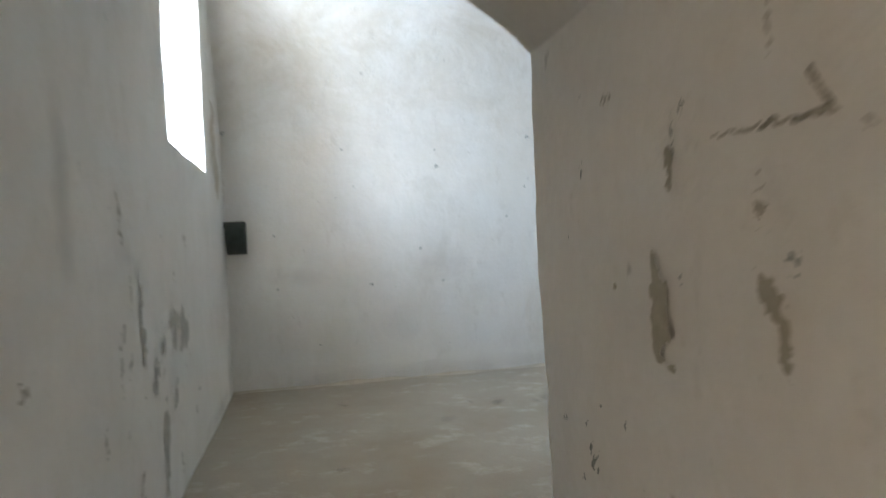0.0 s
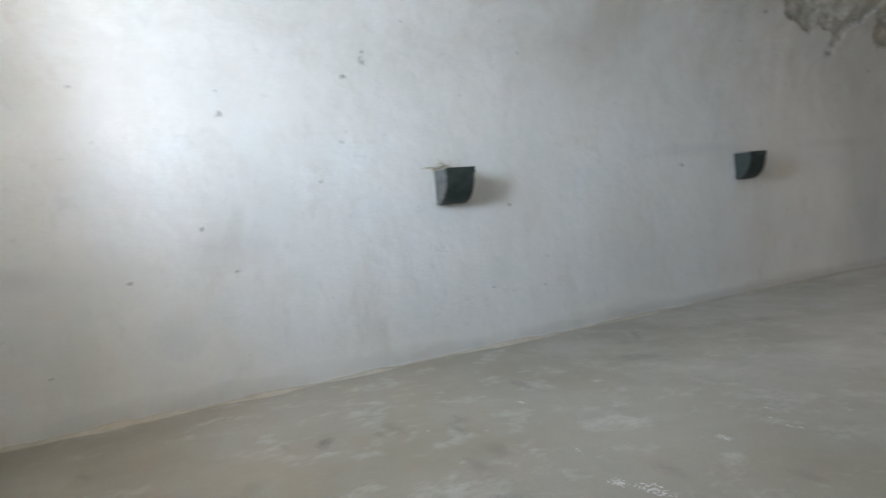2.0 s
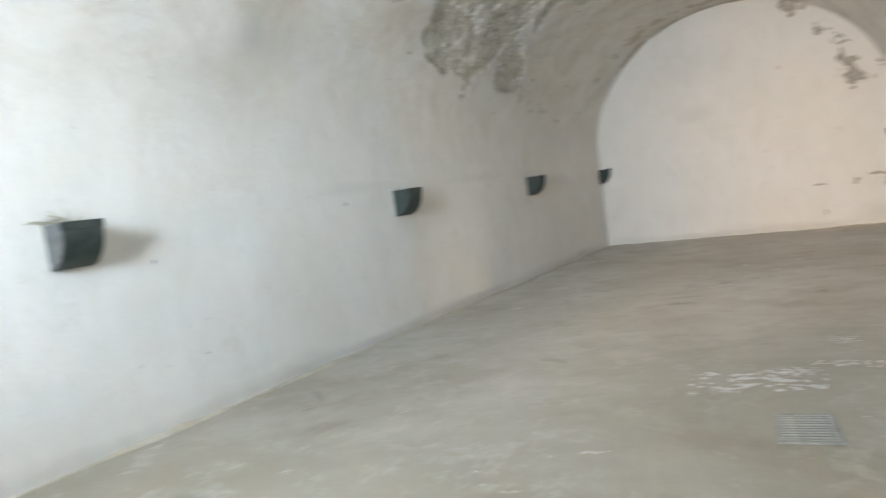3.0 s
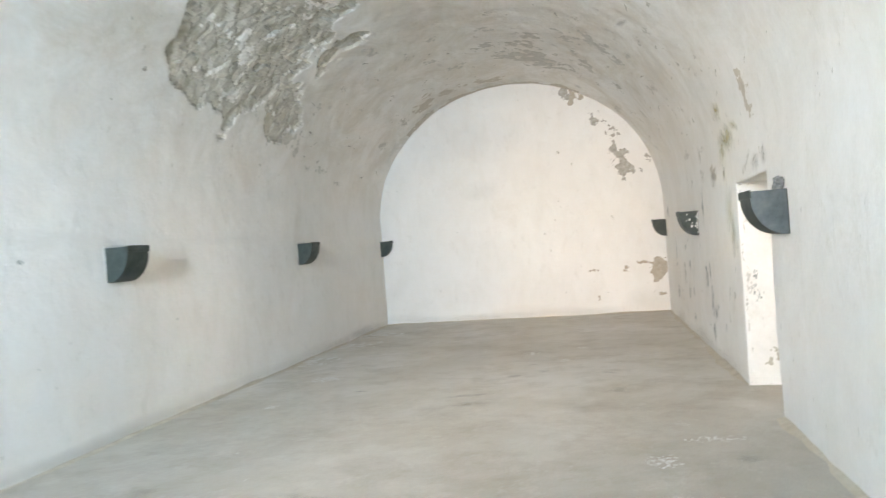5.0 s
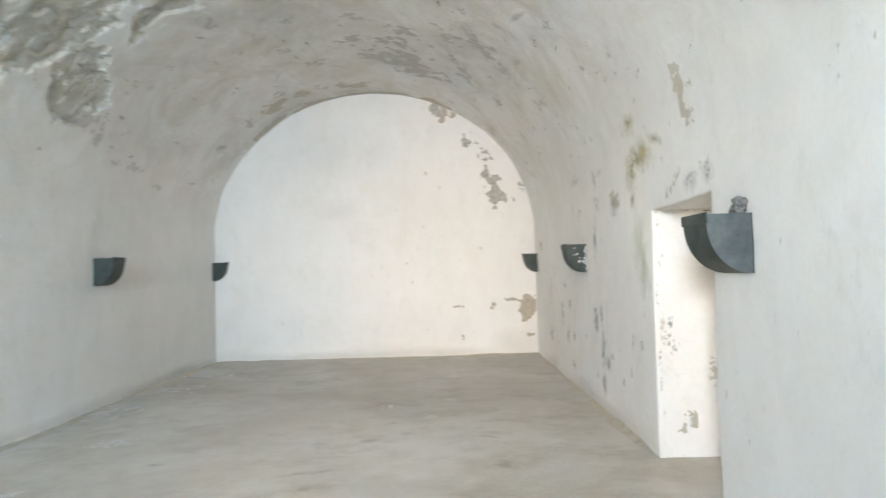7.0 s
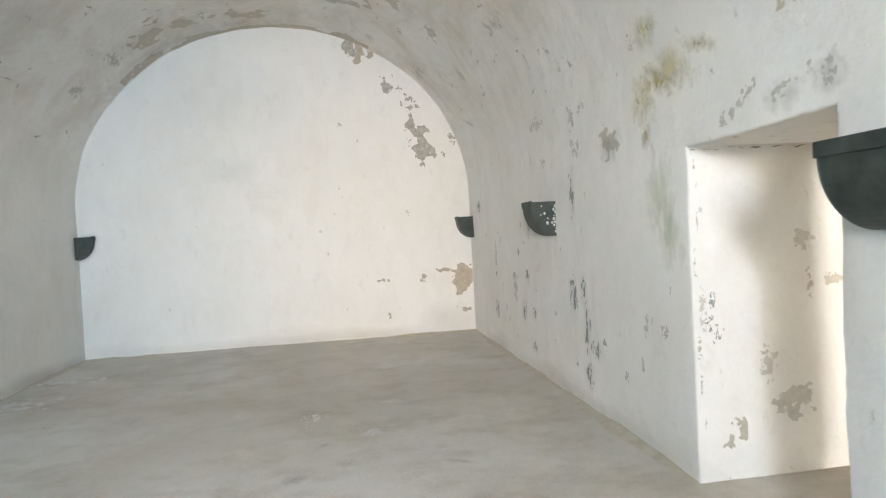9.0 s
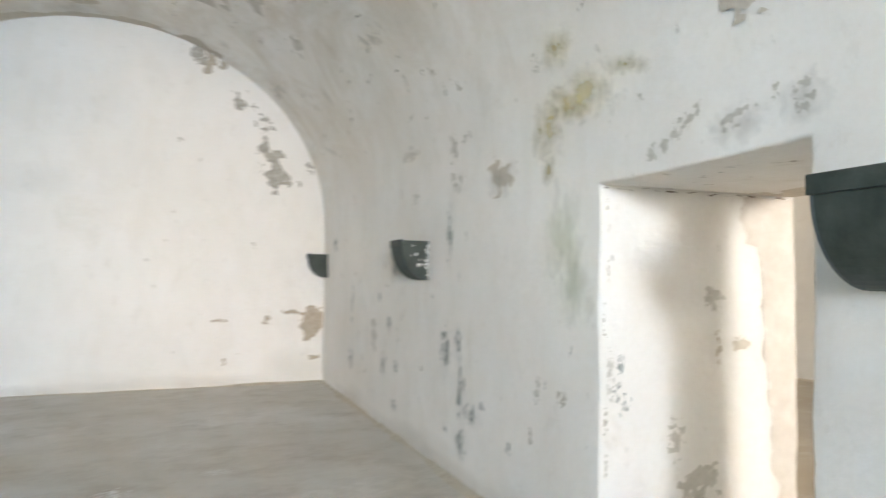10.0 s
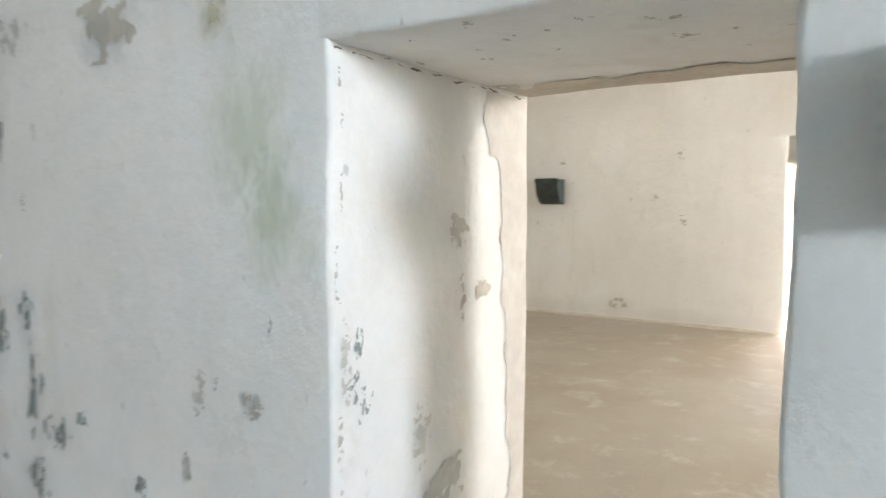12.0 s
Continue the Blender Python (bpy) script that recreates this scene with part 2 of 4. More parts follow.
# ragged outlines: coarseness of the outline against the patch's size, how ragged, how full, and streaking up the wall
RAGGED = {"grey": (2.6, 2.0, 0.62, 1.0), "raw": (2.1, 1.7, 0.70, 1.0), "raw_tan": (1.5, 1.1, 0.86, 1.0), "flaw": (2.4, 2.0, 0.50, 1.0),
          "bare": (2.0, 1.5, 0.78, 1.0), "olive": (1.3, 1.1, 0.85, 0.8), "mould": (3.6, 2.6, 0.42, 0.5), "lime": (6.0, 2.6, 0.42, 1.0), "drip": (2.1, 1.7, 0.68, 0.6), "chalk": (3.0, 2.0, 0.45, 1.0), "fleck": (2.2, 1.8, 0.52, 1.0)}
IRON = plain("dark_painted_metal", (0.032, 0.042, 0.037), (0.062, 0.076, 0.068), 9, 0.55, 0.35, 0.004)
# lighter copies of the iron for lamp ends: window light put into the colour
IRON_LIT = plain("lit_iron", (0.055, 0.07, 0.075), (0.12, 0.145, 0.15), 7, 0.6, 0.4, 0.004)
IRON_LIT_GREY = plain("lit_grey_iron", (0.075, 0.073, 0.068), (0.17, 0.166, 0.155), 11, 0.8, 0.3, 0.003)
STEEL = plain("galvanised_grate", (0.30, 0.285, 0.26), (0.41, 0.395, 0.365), 18, 0.85, 0.3, 0.002)
DARK = plain("pit_shade", (0.05, 0.048, 0.042), (0.11, 0.105, 0.095), 10)
STRAW = plain("straw", (0.34, 0.27, 0.15), (0.52, 0.44, 0.28), 20)


# ---- mesh helpers ----
def wobble(p, amp=1.0):
    """Hand-laid masonry: every surface wanders by a few millimetres, the same for all that meet at a point."""
    p = Vector(p)
    a = noise.noise_vector(p * 0.9 + Vector((3, 1, 7))) * 0.014
    b = noise.noise_vector(p * 3.7) * 0.006
    return p + (a + b) * amp


def mesh_ob(name, bm, mats, parent=None, smooth=True):
    me = bpy.data.meshes.new(name)
    bm.normal_update()
    for f in bm.faces:
        f.smooth = f.smooth if smooth is None else smooth
    bm.to_mesh(me)
    bm.free()
    for m in (mats if isinstance(mats, (list, tuple)) else [mats]):
        me.materials.append(m)
    o = new(name, me)
    if parent:
        o.parent = parent
    return o


def part(name, bm, mat, parent, label="", smooth=False):
    o = mesh_ob(name, bm, mat, parent, smooth)
    if label:
        tagged(o, label)
    return o


def steps(a, b, size):
    n = max(1, round(abs(b - a) / size))
    return [a + (b - a) * i / n for i in range(n + 1)]


def sheet(bm, us, vs, place, amp=1.0, flip=False):
    """A grid over us x vs; place(u, v) gives the point."""
    rows = [[bm.verts.new(wobble(place(u, v), amp)) for v in vs] for u in us]
    for i in range(len(us) - 1):
        for j in range(len(vs) - 1):
            q = (rows[i][j], rows[i + 1][j], rows[i + 1][j + 1], rows[i][j + 1])
            bm.faces.new(q[::-1] if flip else q)
    return rows


def round_outline(corners, r, step):
    """A closed plan outline with rounded corners and points along its sides. Corner: (x, y, rounded)."""
    pts = []
    n = len(corners)
    for i, (x, y, rounded) in enumerate(corners):
        here, before, after = Vector((x, y)), Vector(corners[i - 1][:2]), Vector(corners[(i + 1) % n][:2])
        if rounded:
            a, b = here + (before - here).normalized() * r, here + (after - here).normalized() * r
            curve = [a.lerp(here, t).lerp(here.lerp(b, t), t) for t in (0, 0.25, 0.5, 0.75, 1)]
        else:
            curve = [here]
        if pts:
            last = pts[-1]
            pts += [last.lerp(curve[0], s) for s in steps(0, 1, step / max(step, (curve[0] - last).length))[1:-1]]
        pts += curve
    last = pts[-1]
    pts += [last.lerp(pts[0], s) for s in steps(0, 1, step / max(step, (pts[0] - last).length))[1:-1]]
    return pts


def chipped(p, inward, amp=0.0045):
    """A worn edge: small knocks cut back into the wall."""
    k = noise.fractal(Vector(p) * 9, 0.8, 2.0, 4) + 0.6 * noise.noise(Vector(p) * 31)
    return wobble(p) + inward * amp * max(-0.4, k)


def pier(bm, corners, z0, z1, r=0.018, step=0.12, rise=0.05):
    pts = round_outline(corners, r, step)
    zs = steps(z0, z1, rise)
    middle = Vector((sum(c[0] for c in corners) / len(corners), sum(c[1] for c in corners) / len(corners)))
    sharp = [Vector(c[:2]) for c in corners if c[2]]

    def vert(p, z):
        near = [c for c in sharp if (c - p).length < r * 1.1]
        if not near:
            return bm.verts.new(wobble((p.x, p.y, z)))
        inward = Vector((*(middle - near[0]).normalized(), 0))
        return bm.verts.new(chipped((p.x, p.y, z), inward))

    sheet_rows = [[vert(p, z) for z in zs] for p in pts]
    n = len(pts)
    for i in range(n):
        a, b = sheet_rows[i], sheet_rows[(i + 1) % n]
        for j in range(len(zs) - 1):
            bm.faces.new((a[j], b[j], b[j + 1], a[j + 1]))


def box(bm, x0, x1, y0, y1, z0, z1, m=None):
    vs = [bm.verts.new((x, y, z)) for x in (x0, x1) for y in (y0, y1) for z in (z0, z1)]
    if m is not None:
        for v in vs:
            v.co = m @ v.co
    for q in ((0, 1, 3, 2), (4, 6, 7, 5), (0, 4, 5, 1), (2, 3, 7, 6), (0, 2, 6, 4), (1, 5, 7, 3)):
        bm.faces.new([vs[i] for i in q])


def structure(name, bm, mats, label, smooth=True):
    return tagged(mesh_ob(name, bm, mats, None, smooth), label, "structure", kind="structure")


# ---- the large structure ----
# floor of the vaulted room, running on through both passages into the room beyond
bm = bmesh.new()
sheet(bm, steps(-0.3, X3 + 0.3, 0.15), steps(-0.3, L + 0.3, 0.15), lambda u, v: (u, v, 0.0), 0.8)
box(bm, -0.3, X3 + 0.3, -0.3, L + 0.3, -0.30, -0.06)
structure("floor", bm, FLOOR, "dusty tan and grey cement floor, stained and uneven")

# long wall with five lamps
bm = bmesh.new()
sheet(bm, steps(-0.0, L, 0.12), steps(-0.05, SPRING, 0.12), lambda u, v: (0, u, v))
sheet(bm, [-END, L + 0.6], [-0.3, SPRING], lambda u, v: (-0.9, u, v), 0, True)
structure("wall_west", bm, WORN, "long whitewashed plaster wall with faint stains")

# thick wall between the two rooms
bm = bmesh.new()
pier(bm, [(W, PASS_Y, 1), (X2, PASS_Y, 1), (X2, DOOR0, 1), (W, DOOR0, 1)], -0.05, SPRING)
pier(bm, [(W, DOOR1, 1), (X2, DOOR1, 1), (X2, L + 0.3, 0), (W, L + 0.3, 0)], -0.05, SPRING)
# lintel over the doorway
prof = round_outline([(W - 0.002, DOOR_H, 1), (X2 + 0.002, DOOR_H, 1), (X2 + 0.002, SPRING, 0), (W - 0.002, SPRING, 0)], 0.018, 0.10)
rows = [[bm.verts.new(chipped((p.x, y, p.y), Vector((0, 0, 1)), 0.007 if p.y < DOOR_H + 0.02 and min(abs(p.x - W), abs(p.x - X2)) < 0.022 else 0.0))
         for y in steps(DOOR0 - 0.03, DOOR1 + 0.03, 0.04)] for p in prof]
for i in range(len(rows)):
    a, b = rows[i], rows[(i + 1) % len(rows)]
    for j in range(len(a) - 1):
        if prof[i].y < SPRING - 0.001 or prof[(i + 1) % len(prof)].y < SPRING - 0.001:
            bm.faces.new((a[j], a[j + 1], b[j + 1], b[j]))
# arched head of the first passage
ARCH_Y, ARCH_Z, ARCH_R = 0.68, 1.238, 0.967


def arch_z(y):
    return ARCH_Z + math.sqrt(max(0.0, ARCH_R ** 2 - (y - ARCH_Y) ** 2))


ys = steps(-0.02, PASS_Y + 0.02, 0.06)
sheet(bm, ys, steps(0, 1, 0.25), lambda u, v: (W, u, arch_z(u) * (1 - v) + (SPRING) * v), 1.0, True)
sheet(bm, ys, steps(0, 1, 0.25), lambda u, v: (X2, u, arch_z(u) * (1 - v) + (SPRING) * v))
sheet(bm, ys, steps(W, X2, 0.12), lambda u, v: (v, u, arch_z(u)))
structure("wall_between", bm, WORN, "thick whitewashed wall, flaking and stained, with two passages")

# far end wall
bm = bmesh.new()
sheet(bm, steps(-0.05, W + 0.05, 0.12), steps(-0.05, SPRING + RISE + 0.1, 0.12), lambda u, v: (u, L, v), 1.0)
box(bm, -0.9, X3 + 0.9, L + 0.06, L + 0.6, -0.3, 5.4)
structure("wall_north", bm, WHITE, "arched whitewashed end wall with peeling plaster")


def window_wall(name, x_lo, x_hi, w0, w1, o0, o1, y0=0.0):
    """End wall with a deep window: w0..w1 inside, o0..o1 outside."""
    bm = bmesh.new()
    xs = steps(x_lo, w0, 0.12) + steps(w0, w1, 0.12)[1:] + steps(w1, x_hi, 0.12)[1:]
    zs = steps(-0.05, WIN_Z0, 0.12) + steps(WIN_Z0, WIN_Z1, 0.12)[1:] + steps(WIN_Z1, SPRING + RISE + 0.1, 0.12)[1:]
    rows = [[bm.verts.new(wobble((x, y0, z))) for z in zs] for x in xs]
    for i in range(len(xs) - 1):
        for j in range(len(zs) - 1):
            if w0 <= (xs[i] + xs[i + 1]) / 2 <= w1 and WIN_Z0 <= (zs[j] + zs[j + 1]) / 2 <= WIN_Z1:
                continue
            bm.faces.new((rows[i][j], rows[i][j + 1], rows[i + 1][j + 1], rows[i + 1][j]))
    ds = steps(0, 1, 0.1)
    for a, b, flip in ((w0, o0, False), (w1, o1, True)):
        sheet(bm, ds, steps(WIN_Z0, WIN_Z1, 0.12), lambda u, v: (a + (b - a) * u, y0 - END * u, v), 1.0, flip)
    for z, flip in ((WIN_Z0, True), (WIN_Z1, False)):
        sheet(bm, ds, steps(0, 1, 0.1), lambda u, v: ((w0 + (o0 - w0) * u) * (1 - v) + (w1 + (o1 - w1) * u) * v, y0 - END * u, z), 1.0, flip)
    for x0, x1, z0, z1 in ((x_lo - 0.9, o0, -0.3, 5.4), (o1, x_hi + 0.7, -0.3, 5.4), (o0, o1, -0.3, WIN_Z0), (o0, o1, WIN_Z1, 5.4)):
        sheet(bm, [x0, x1], [z0, z1], lambda u, v: (u, y0 - END, v), 0)
    return bm


structure("wall_south", window_wall("wall_south", -0.05, (W + X2) / 2, WIN0, WIN1, WIN0 - 0.18, WIN1 + 0.04), WORN,
          "whitewashed end wall with a deep window opening")
structure("wall_south_beyond", window_wall("wall_south_beyond", (W + X2) / 2, X3 + 0.05, 10.16, 11.84, 10.06, 12.02), WORN,
          "whitewashed end wall of the neighbouring room")

# far wall of the neighbouring room, with a doorway to daylight
bm = bmesh.new()
for y0, y1 in ((-0.05, 8.70), (9.75, L + 0.05)):
    pier(bm, [(X3, y0, 1), (X3 + 2.4, y0, 1), (X3 + 2.4, y1, 1), (X3, y1, 1)], -0.05, SPRING, 0.018, 0.25, 0.25)
box(bm, X3 + 0.005, X3 + 2.4, 8.66, 9.79, 1.93, SPRING)
structure("wall_east", bm, WORN, "whitewashed wall of the neighbouring room with a doorway")


# ---- vaults ----
def crumble(y, a):
    """How far plaster has fallen from the vault at length y and angle a (0 at the west springing, pi at the east)."""
    d1 = math.hypot((y - 10.6) / 1.6, (a - 0.80) / 0.40)
    d2 = math.hypot((y - 11.9) / 0.55, (a - 0.52) / 0.13)
    d3 = math.hypot((y - 9.0) / 1.2, (a - 0.98) / 0.25)
    d = min(d1, d2, d3) + 0.55 * noise.fractal(Vector((y * 1.1, a * 3.2, 2.0)), 0.8, 2.0, 4)
    return max(0.0, min(1.0, (1.0 - d) / 0.07))


def rubble_depth(p):
    """Stones and mortar of uneven depth, with open joints between them."""
    near, at = noise.voronoi(p * 4.2 + noise.noise_vector(p * 5.0) * 0.35)
    stone = 0.5 + 0.5 * noise.noise(at[0] * 2.7)
    joint = max(0.0, 1.0 - (near[1] - near[0]) / 0.16)
    return 0.010 + 0.034 * stone + 0.018 * joint + 0.010 * noise.noise(p * 9.0) + 0.008 * noise.noise(p * 23.0)


def clinging(p):
    """Where scraps of limewash still cling to the rubble."""
    return noise.fractal(p * 3.4 + Vector((8, 2, 5)), 0.8, 2.0, 4) > 0.46


def vault(name, x0, x1, mats, label, worn=False):
    cx, rx = (x0 + x1) / 2, (x1 - x0) / 2
    bm = bmesh.new()
    ys = steps(-0.02, 7.4, 0.12) + (steps(7.4, 13.6, 0.028) if worn else steps(7.4, 13.6, 0.12))[1:] + steps(13.6, L + 0.02, 0.10)[1:]
    angles = (steps(0, 1.6, 0.011)[:-1] + steps(1.6, math.pi, 0.04)) if worn else steps(0, math.pi, 0.05)
    rows, fallen = [], []
    for y in ys:
        row, marks = [], []
        for a in angles:
            p = Vector((cx - rx * math.cos(a), y, SPRING + RISE * math.sin(a)))
            q = wobble(p, 1.0 + (0.6 * math.sin(a) if worn else 0.0))
            k = crumble(y, a) if worn else 0.0
            out = Vector((-math.cos(a), 0, math.sin(a)))
            if k > 0:
                q += out * k * rubble_depth(p)
            row.append(bm.verts.new(q))
            marks.append(k)
        rows.append(row)
        fallen.append(marks)
    for i in range(len(ys) - 1):
        for j in range(len(angles) - 1):
            f = bm.faces.new((rows[i][j], rows[i][j + 1], rows[i + 1][j + 1], rows[i + 1][j]))
            loss = (fallen[i][j], fallen[i][j + 1], fallen[i + 1][j], fallen[i + 1][j + 1])
            f.smooth = max(loss) == 0.0
            if sum(loss) > 1.2:
                f.material_index = 0 if clinging(rows[i][j].co) else 1
    # outer shell
    shell = [[bm.verts.new((cx - (rx + 0.6) * math.cos(a), y, SPRING + (RISE + 0.4) * math.sin(a))) for a in steps(0, math.pi, 0.2)] for y in (-END, L + 0.6)]
    for j in range(len(shell[0]) - 1):
        bm.faces.new((shell[0][j], shell[1][j], shell[1][j + 1], shell[0][j + 1]))
    return structure(name, bm, mats, label, None)


vault("ceiling", 0.0, W, [WORN, RUBBLE], "barrel vault of worn plaster with fallen patches", True)
vault("ceiling_beyond", X2, X3, [WORN, RUBBLE], "barrel vault of the neighbouring room")

# ground outside
bm = bmesh.new()
box(bm, -600, 600, -600, 600, -0.6, -0.36)
structure("ground", bm, plain("dry_ground", (0.30, 0.26, 0.19), (0.40, 0.35, 0.27), 0.5), "dry sandy ground outside")


# dust swept up against the foot of the walls
DUST = plain("tan_dust", (0.48, 0.425, 0.335), (0.60, 0.545, 0.455), 7, 0.97, 0.6, 0.006)


def dust_line(a, b, inward):
    bm = bmesh.new()
    a, b, inward = Vector(a), Vector(b), Vector(inward)
    rows = []
    for s in steps(0, 1, 0.05 / (b - a).length):
        p = a.lerp(b, s)
        k = max(0.25, 0.62 + 0.8 * noise.fractal(p * 1.1, 0.9, 2.0, 3))
        foot = wobble(p, 0.8) + inward * 0.09 * k + Vector((0, 0, 0.001))
        mid = wobble(p, 0.9) + inward * 0.035 * k + Vector((0, 0, 0.014 * k))
        rows.append([bm.verts.new(q) for q in (foot, mid, wobble(p) + Vector((0, 0, 0.03 * k)) - inward * 0.004)])
    for r0, r1 in zip(rows, rows[1:]):
        for j in range(2):
            bm.faces.new((r0[j], r1[j], r1[j + 1], r0[j + 1]))
    part("dust_line", bm, DUST, bpy.data.objects["floor"], "tan dust along the wall foot", smooth=True)


dust_line((0, 0, 0), (0, L, 0), (1, 0, 0))
dust_line((0, L, 0), (W, L, 0), (0, -1, 0))
dust_line((W, DOOR1 + 0.02, 0), (W, L, 0), (-1, 0, 0))
dust_line((W, PASS_Y + 0.02, 0), (W, DOOR0 - 0.02, 0), (-1, 0, 0))
dust_line((X3, 9.85, 0), (X3, L, 0), (-1, 0, 0))


# ---- wall lamps ----
def wall_lamp(m, width=0.31, label="", ends=None, depth=0.24, height=0.335):
    """Quarter-round metal uplighter: back on the wall at local x = 0, top edge at z = 0."""
    metal, ends = IRON, ends or IRON
    lamp = new("wall_lamp")
    rim_h, t = 0.055, 0.012

    def arc(a):
        return depth * math.cos(a), -rim_h - (height - rim_h) * math.sin(a)

    angles = steps(0, math.pi / 2, 0.12)
    outer = [(depth, -0.004)] + [arc(a) for a in angles]
    inner = [(x - t if x > t else 0.0, min(z + t, -0.004)) for x, z in outer]
    bm = bmesh.new()
    loop = outer + inner[::-1]
    sides = [[bm.verts.new((x, y, z)) for x, z in loop] for y in (t, width - t)]
    n = len(loop)
    for i in range(n):
        bm.faces.new((sides[0][i], sides[0][(i + 1) % n], sides[1][(i + 1) % n], sides[1][i]))
    part("front_panel", bm, metal, lamp)
    for y in (0.0, width - t):
        bm = bmesh.new()
        ring = [(0.0, -0.004)] + outer
        a = [bm.verts.new((x, y, z)) for x, z in ring]
        b = [bm.verts.new((x, y + t, z)) for x, z in ring]
        bm.faces.new(a)
        bm.faces.new(b[::-1])
        for i in range(len(ring)):
            k = (i + 1) % len(ring)
            bm.faces.new((a[i], b[i], b[k], a[k]))
        part("side_plate", bm, ends, lamp)
    bm = bmesh.new()
    box(bm, depth - 0.004, depth + 0.010, -0.008, width + 0.008, -rim_h, 0.006)
    bmesh.ops.bevel(bm, geom=bm.edges[:], offset=0.003, segments=1, affect="EDGES")
    part("rim", bm, metal, lamp)
    bm = bmesh.new()
    box(bm, -0.03, 0.004, 0.0, width, -height, -0.002)
    part("back_plate", bm, metal, lamp)
    lamp.matrix_world = m
    tagged(lamp, label or "dark grey metal quarter-round lamp on whitewashed wall", "wall lamp", "wall lamps")
    return lamp


TOP = 1.818
for y0, w in ((0.02, 0.20), (4.305, 0.31), (8.68, 0.31), (12.84, 0.31), (16.96, 0.13)):
    wall_lamp(pose(0.0, y0, TOP), w, ends=IRON_LIT_GREY if 4 < y0 < 5 else None)
for y0, w in ((8.557, 0.35), (12.752, 0.31), (16.86, 0.23)):
    wall_lamp(pose(W, y0 + w, TOP + 0.006, 0, 0, 180), w, ends=IRON_LIT if y0 < 9 else None, depth=0.25 if y0 < 9 else 0.24)
wall_lamp(pose(X3, 12.69, 1.79, 0, 0, 180), 0.31)



def lump(bm, at, size, seed, squash=(1, 1, 1)):
    """A rough broken lump."""
    m = bmesh.ops.create_icosphere(bm, subdivisions=3, radius=1.0)
    for v in m["verts"]:
        k = 1 + 0.45 * noise.fractal(v.co * 1.7 + Vector((seed, 0, 0)), 0.8, 2.0, 4)
        v.co = Vector(at) + Vector((v.co.x * squash[0], v.co.y * squash[1], v.co.z * squash[2])) * size * k


MORTAR = plain("broken_mortar", (0.50, 0.47, 0.42), (0.76, 0.74, 0.70), 40, 0.95, 0.7, 0.01)
CHIPPED = plain("chipped_white_paint", (0.62, 0.62, 0.60), (0.78, 0.77, 0.74), 30, 0.8, 0.3, 0.003)


def mortar_edge(parent, width, height, seed):
    """Plaster smeared round the lamp's back edge."""
    r = random.Random(seed)
    bm = bmesh.new()
    for k in range(9):
        lump(bm, (0.003, -0.006, -0.03 - (height - 0.04) * k / 8), r.uniform(0.006, 0.014), seed + k, (0.7, 0.8, 1.8))
    for k in range(8):
        lump(bm, (0.004, width * (k + 0.5) / 8, 0.008), r.uniform(0.008, 0.02), seed + 20 + k, (0.8, 1.6, 0.7))
    part("mortar", bm, MORTAR, parent, "rough mortar round the back", smooth=True)


lamps = [o for o in bpy.data.objects if o.name.startswith("wall_lamp")]
for k, o in enumerate(lamps[1:4]):
    mortar_edge(o, 0.31, 0.335, 3 + 7 * k)
# the near lamp on the thick wall: broken mortar above it
bm = bmesh.new()
for k, (y, z, s) in enumerate(((0.27, 0.03, 0.035), (0.22, 0.025, 0.03), (0.25, 0.07, 0.028), (0.29, 0.06, 0.03), (0.18, 0.012, 0.02))):
    lump(bm, (0.03, y, z), s, 60 + k, (1.1, 1.1, 0.9))
part("mortar", bm, plain("dark_mortar", (0.12, 0.12, 0.115), (0.42, 0.41, 0.39), 45, 0.95, 0.8, 0.01), lamps[5], "dark lump of broken mortar", smooth=True)
# the next lamp on that wall: white paint clinging to its end
r = random.Random(8)
for k in range(22):
    x, z = r.uniform(0.015, 0.17), -r.uniform(0.02, 0.31)
    if k > 11:
        x, z = 0.008 + 0.02 * r.random(), -0.02 - 0.03 * (k - 11)
    if (x / 0.23) ** 2 + (z / 0.32) ** 2 < 0.9:
        bm = bmesh.new()
        lump(bm, (x, 0.311, z), r.uniform(0.004, 0.013), 80 + k, (1.0, 0.15, 1.3))
        part("paint_flake", bm, CHIPPED, lamps[6], smooth=True)
# dry straw caught behind one lamp
straw = new("straw_tuft")
r = random.Random(4)
for k in range(22):
    bm = bmesh.new()
    a = Vector((0.01 + 0.03 * r.random(), r.uniform(-0.02, 0.28), 0.0))
    d = Vector((r.uniform(0, 0.03), r.uniform(-0.20, 0.09), r.uniform(0.01, 0.10)))
    side, up = Vector((0.0032, 0, 0.0024)), Vector((0, 0.002, 0.0036))
    pts = [a + d * s + Vector((0, 0, 0.012 * math.sin(s * 3))) for s in (0, 0.33, 0.66, 1)]
    rings = [[bm.verts.new(p + side), bm.verts.new(p + up), bm.verts.new(p - side)] for p in pts]
    for i in range(3):
        for j in range(3):
            bm.faces.new((rings[i][j], rings[i + 1][j], rings[i + 1][(j + 1) % 3], rings[i][(j + 1) % 3]))
    part("straw", bm, STRAW, straw)
straw.location = (0.0, 4.305, TOP + 0.004)
tagged(straw, "dry straw tuft caught on top of a dark wall lamp", "straw")

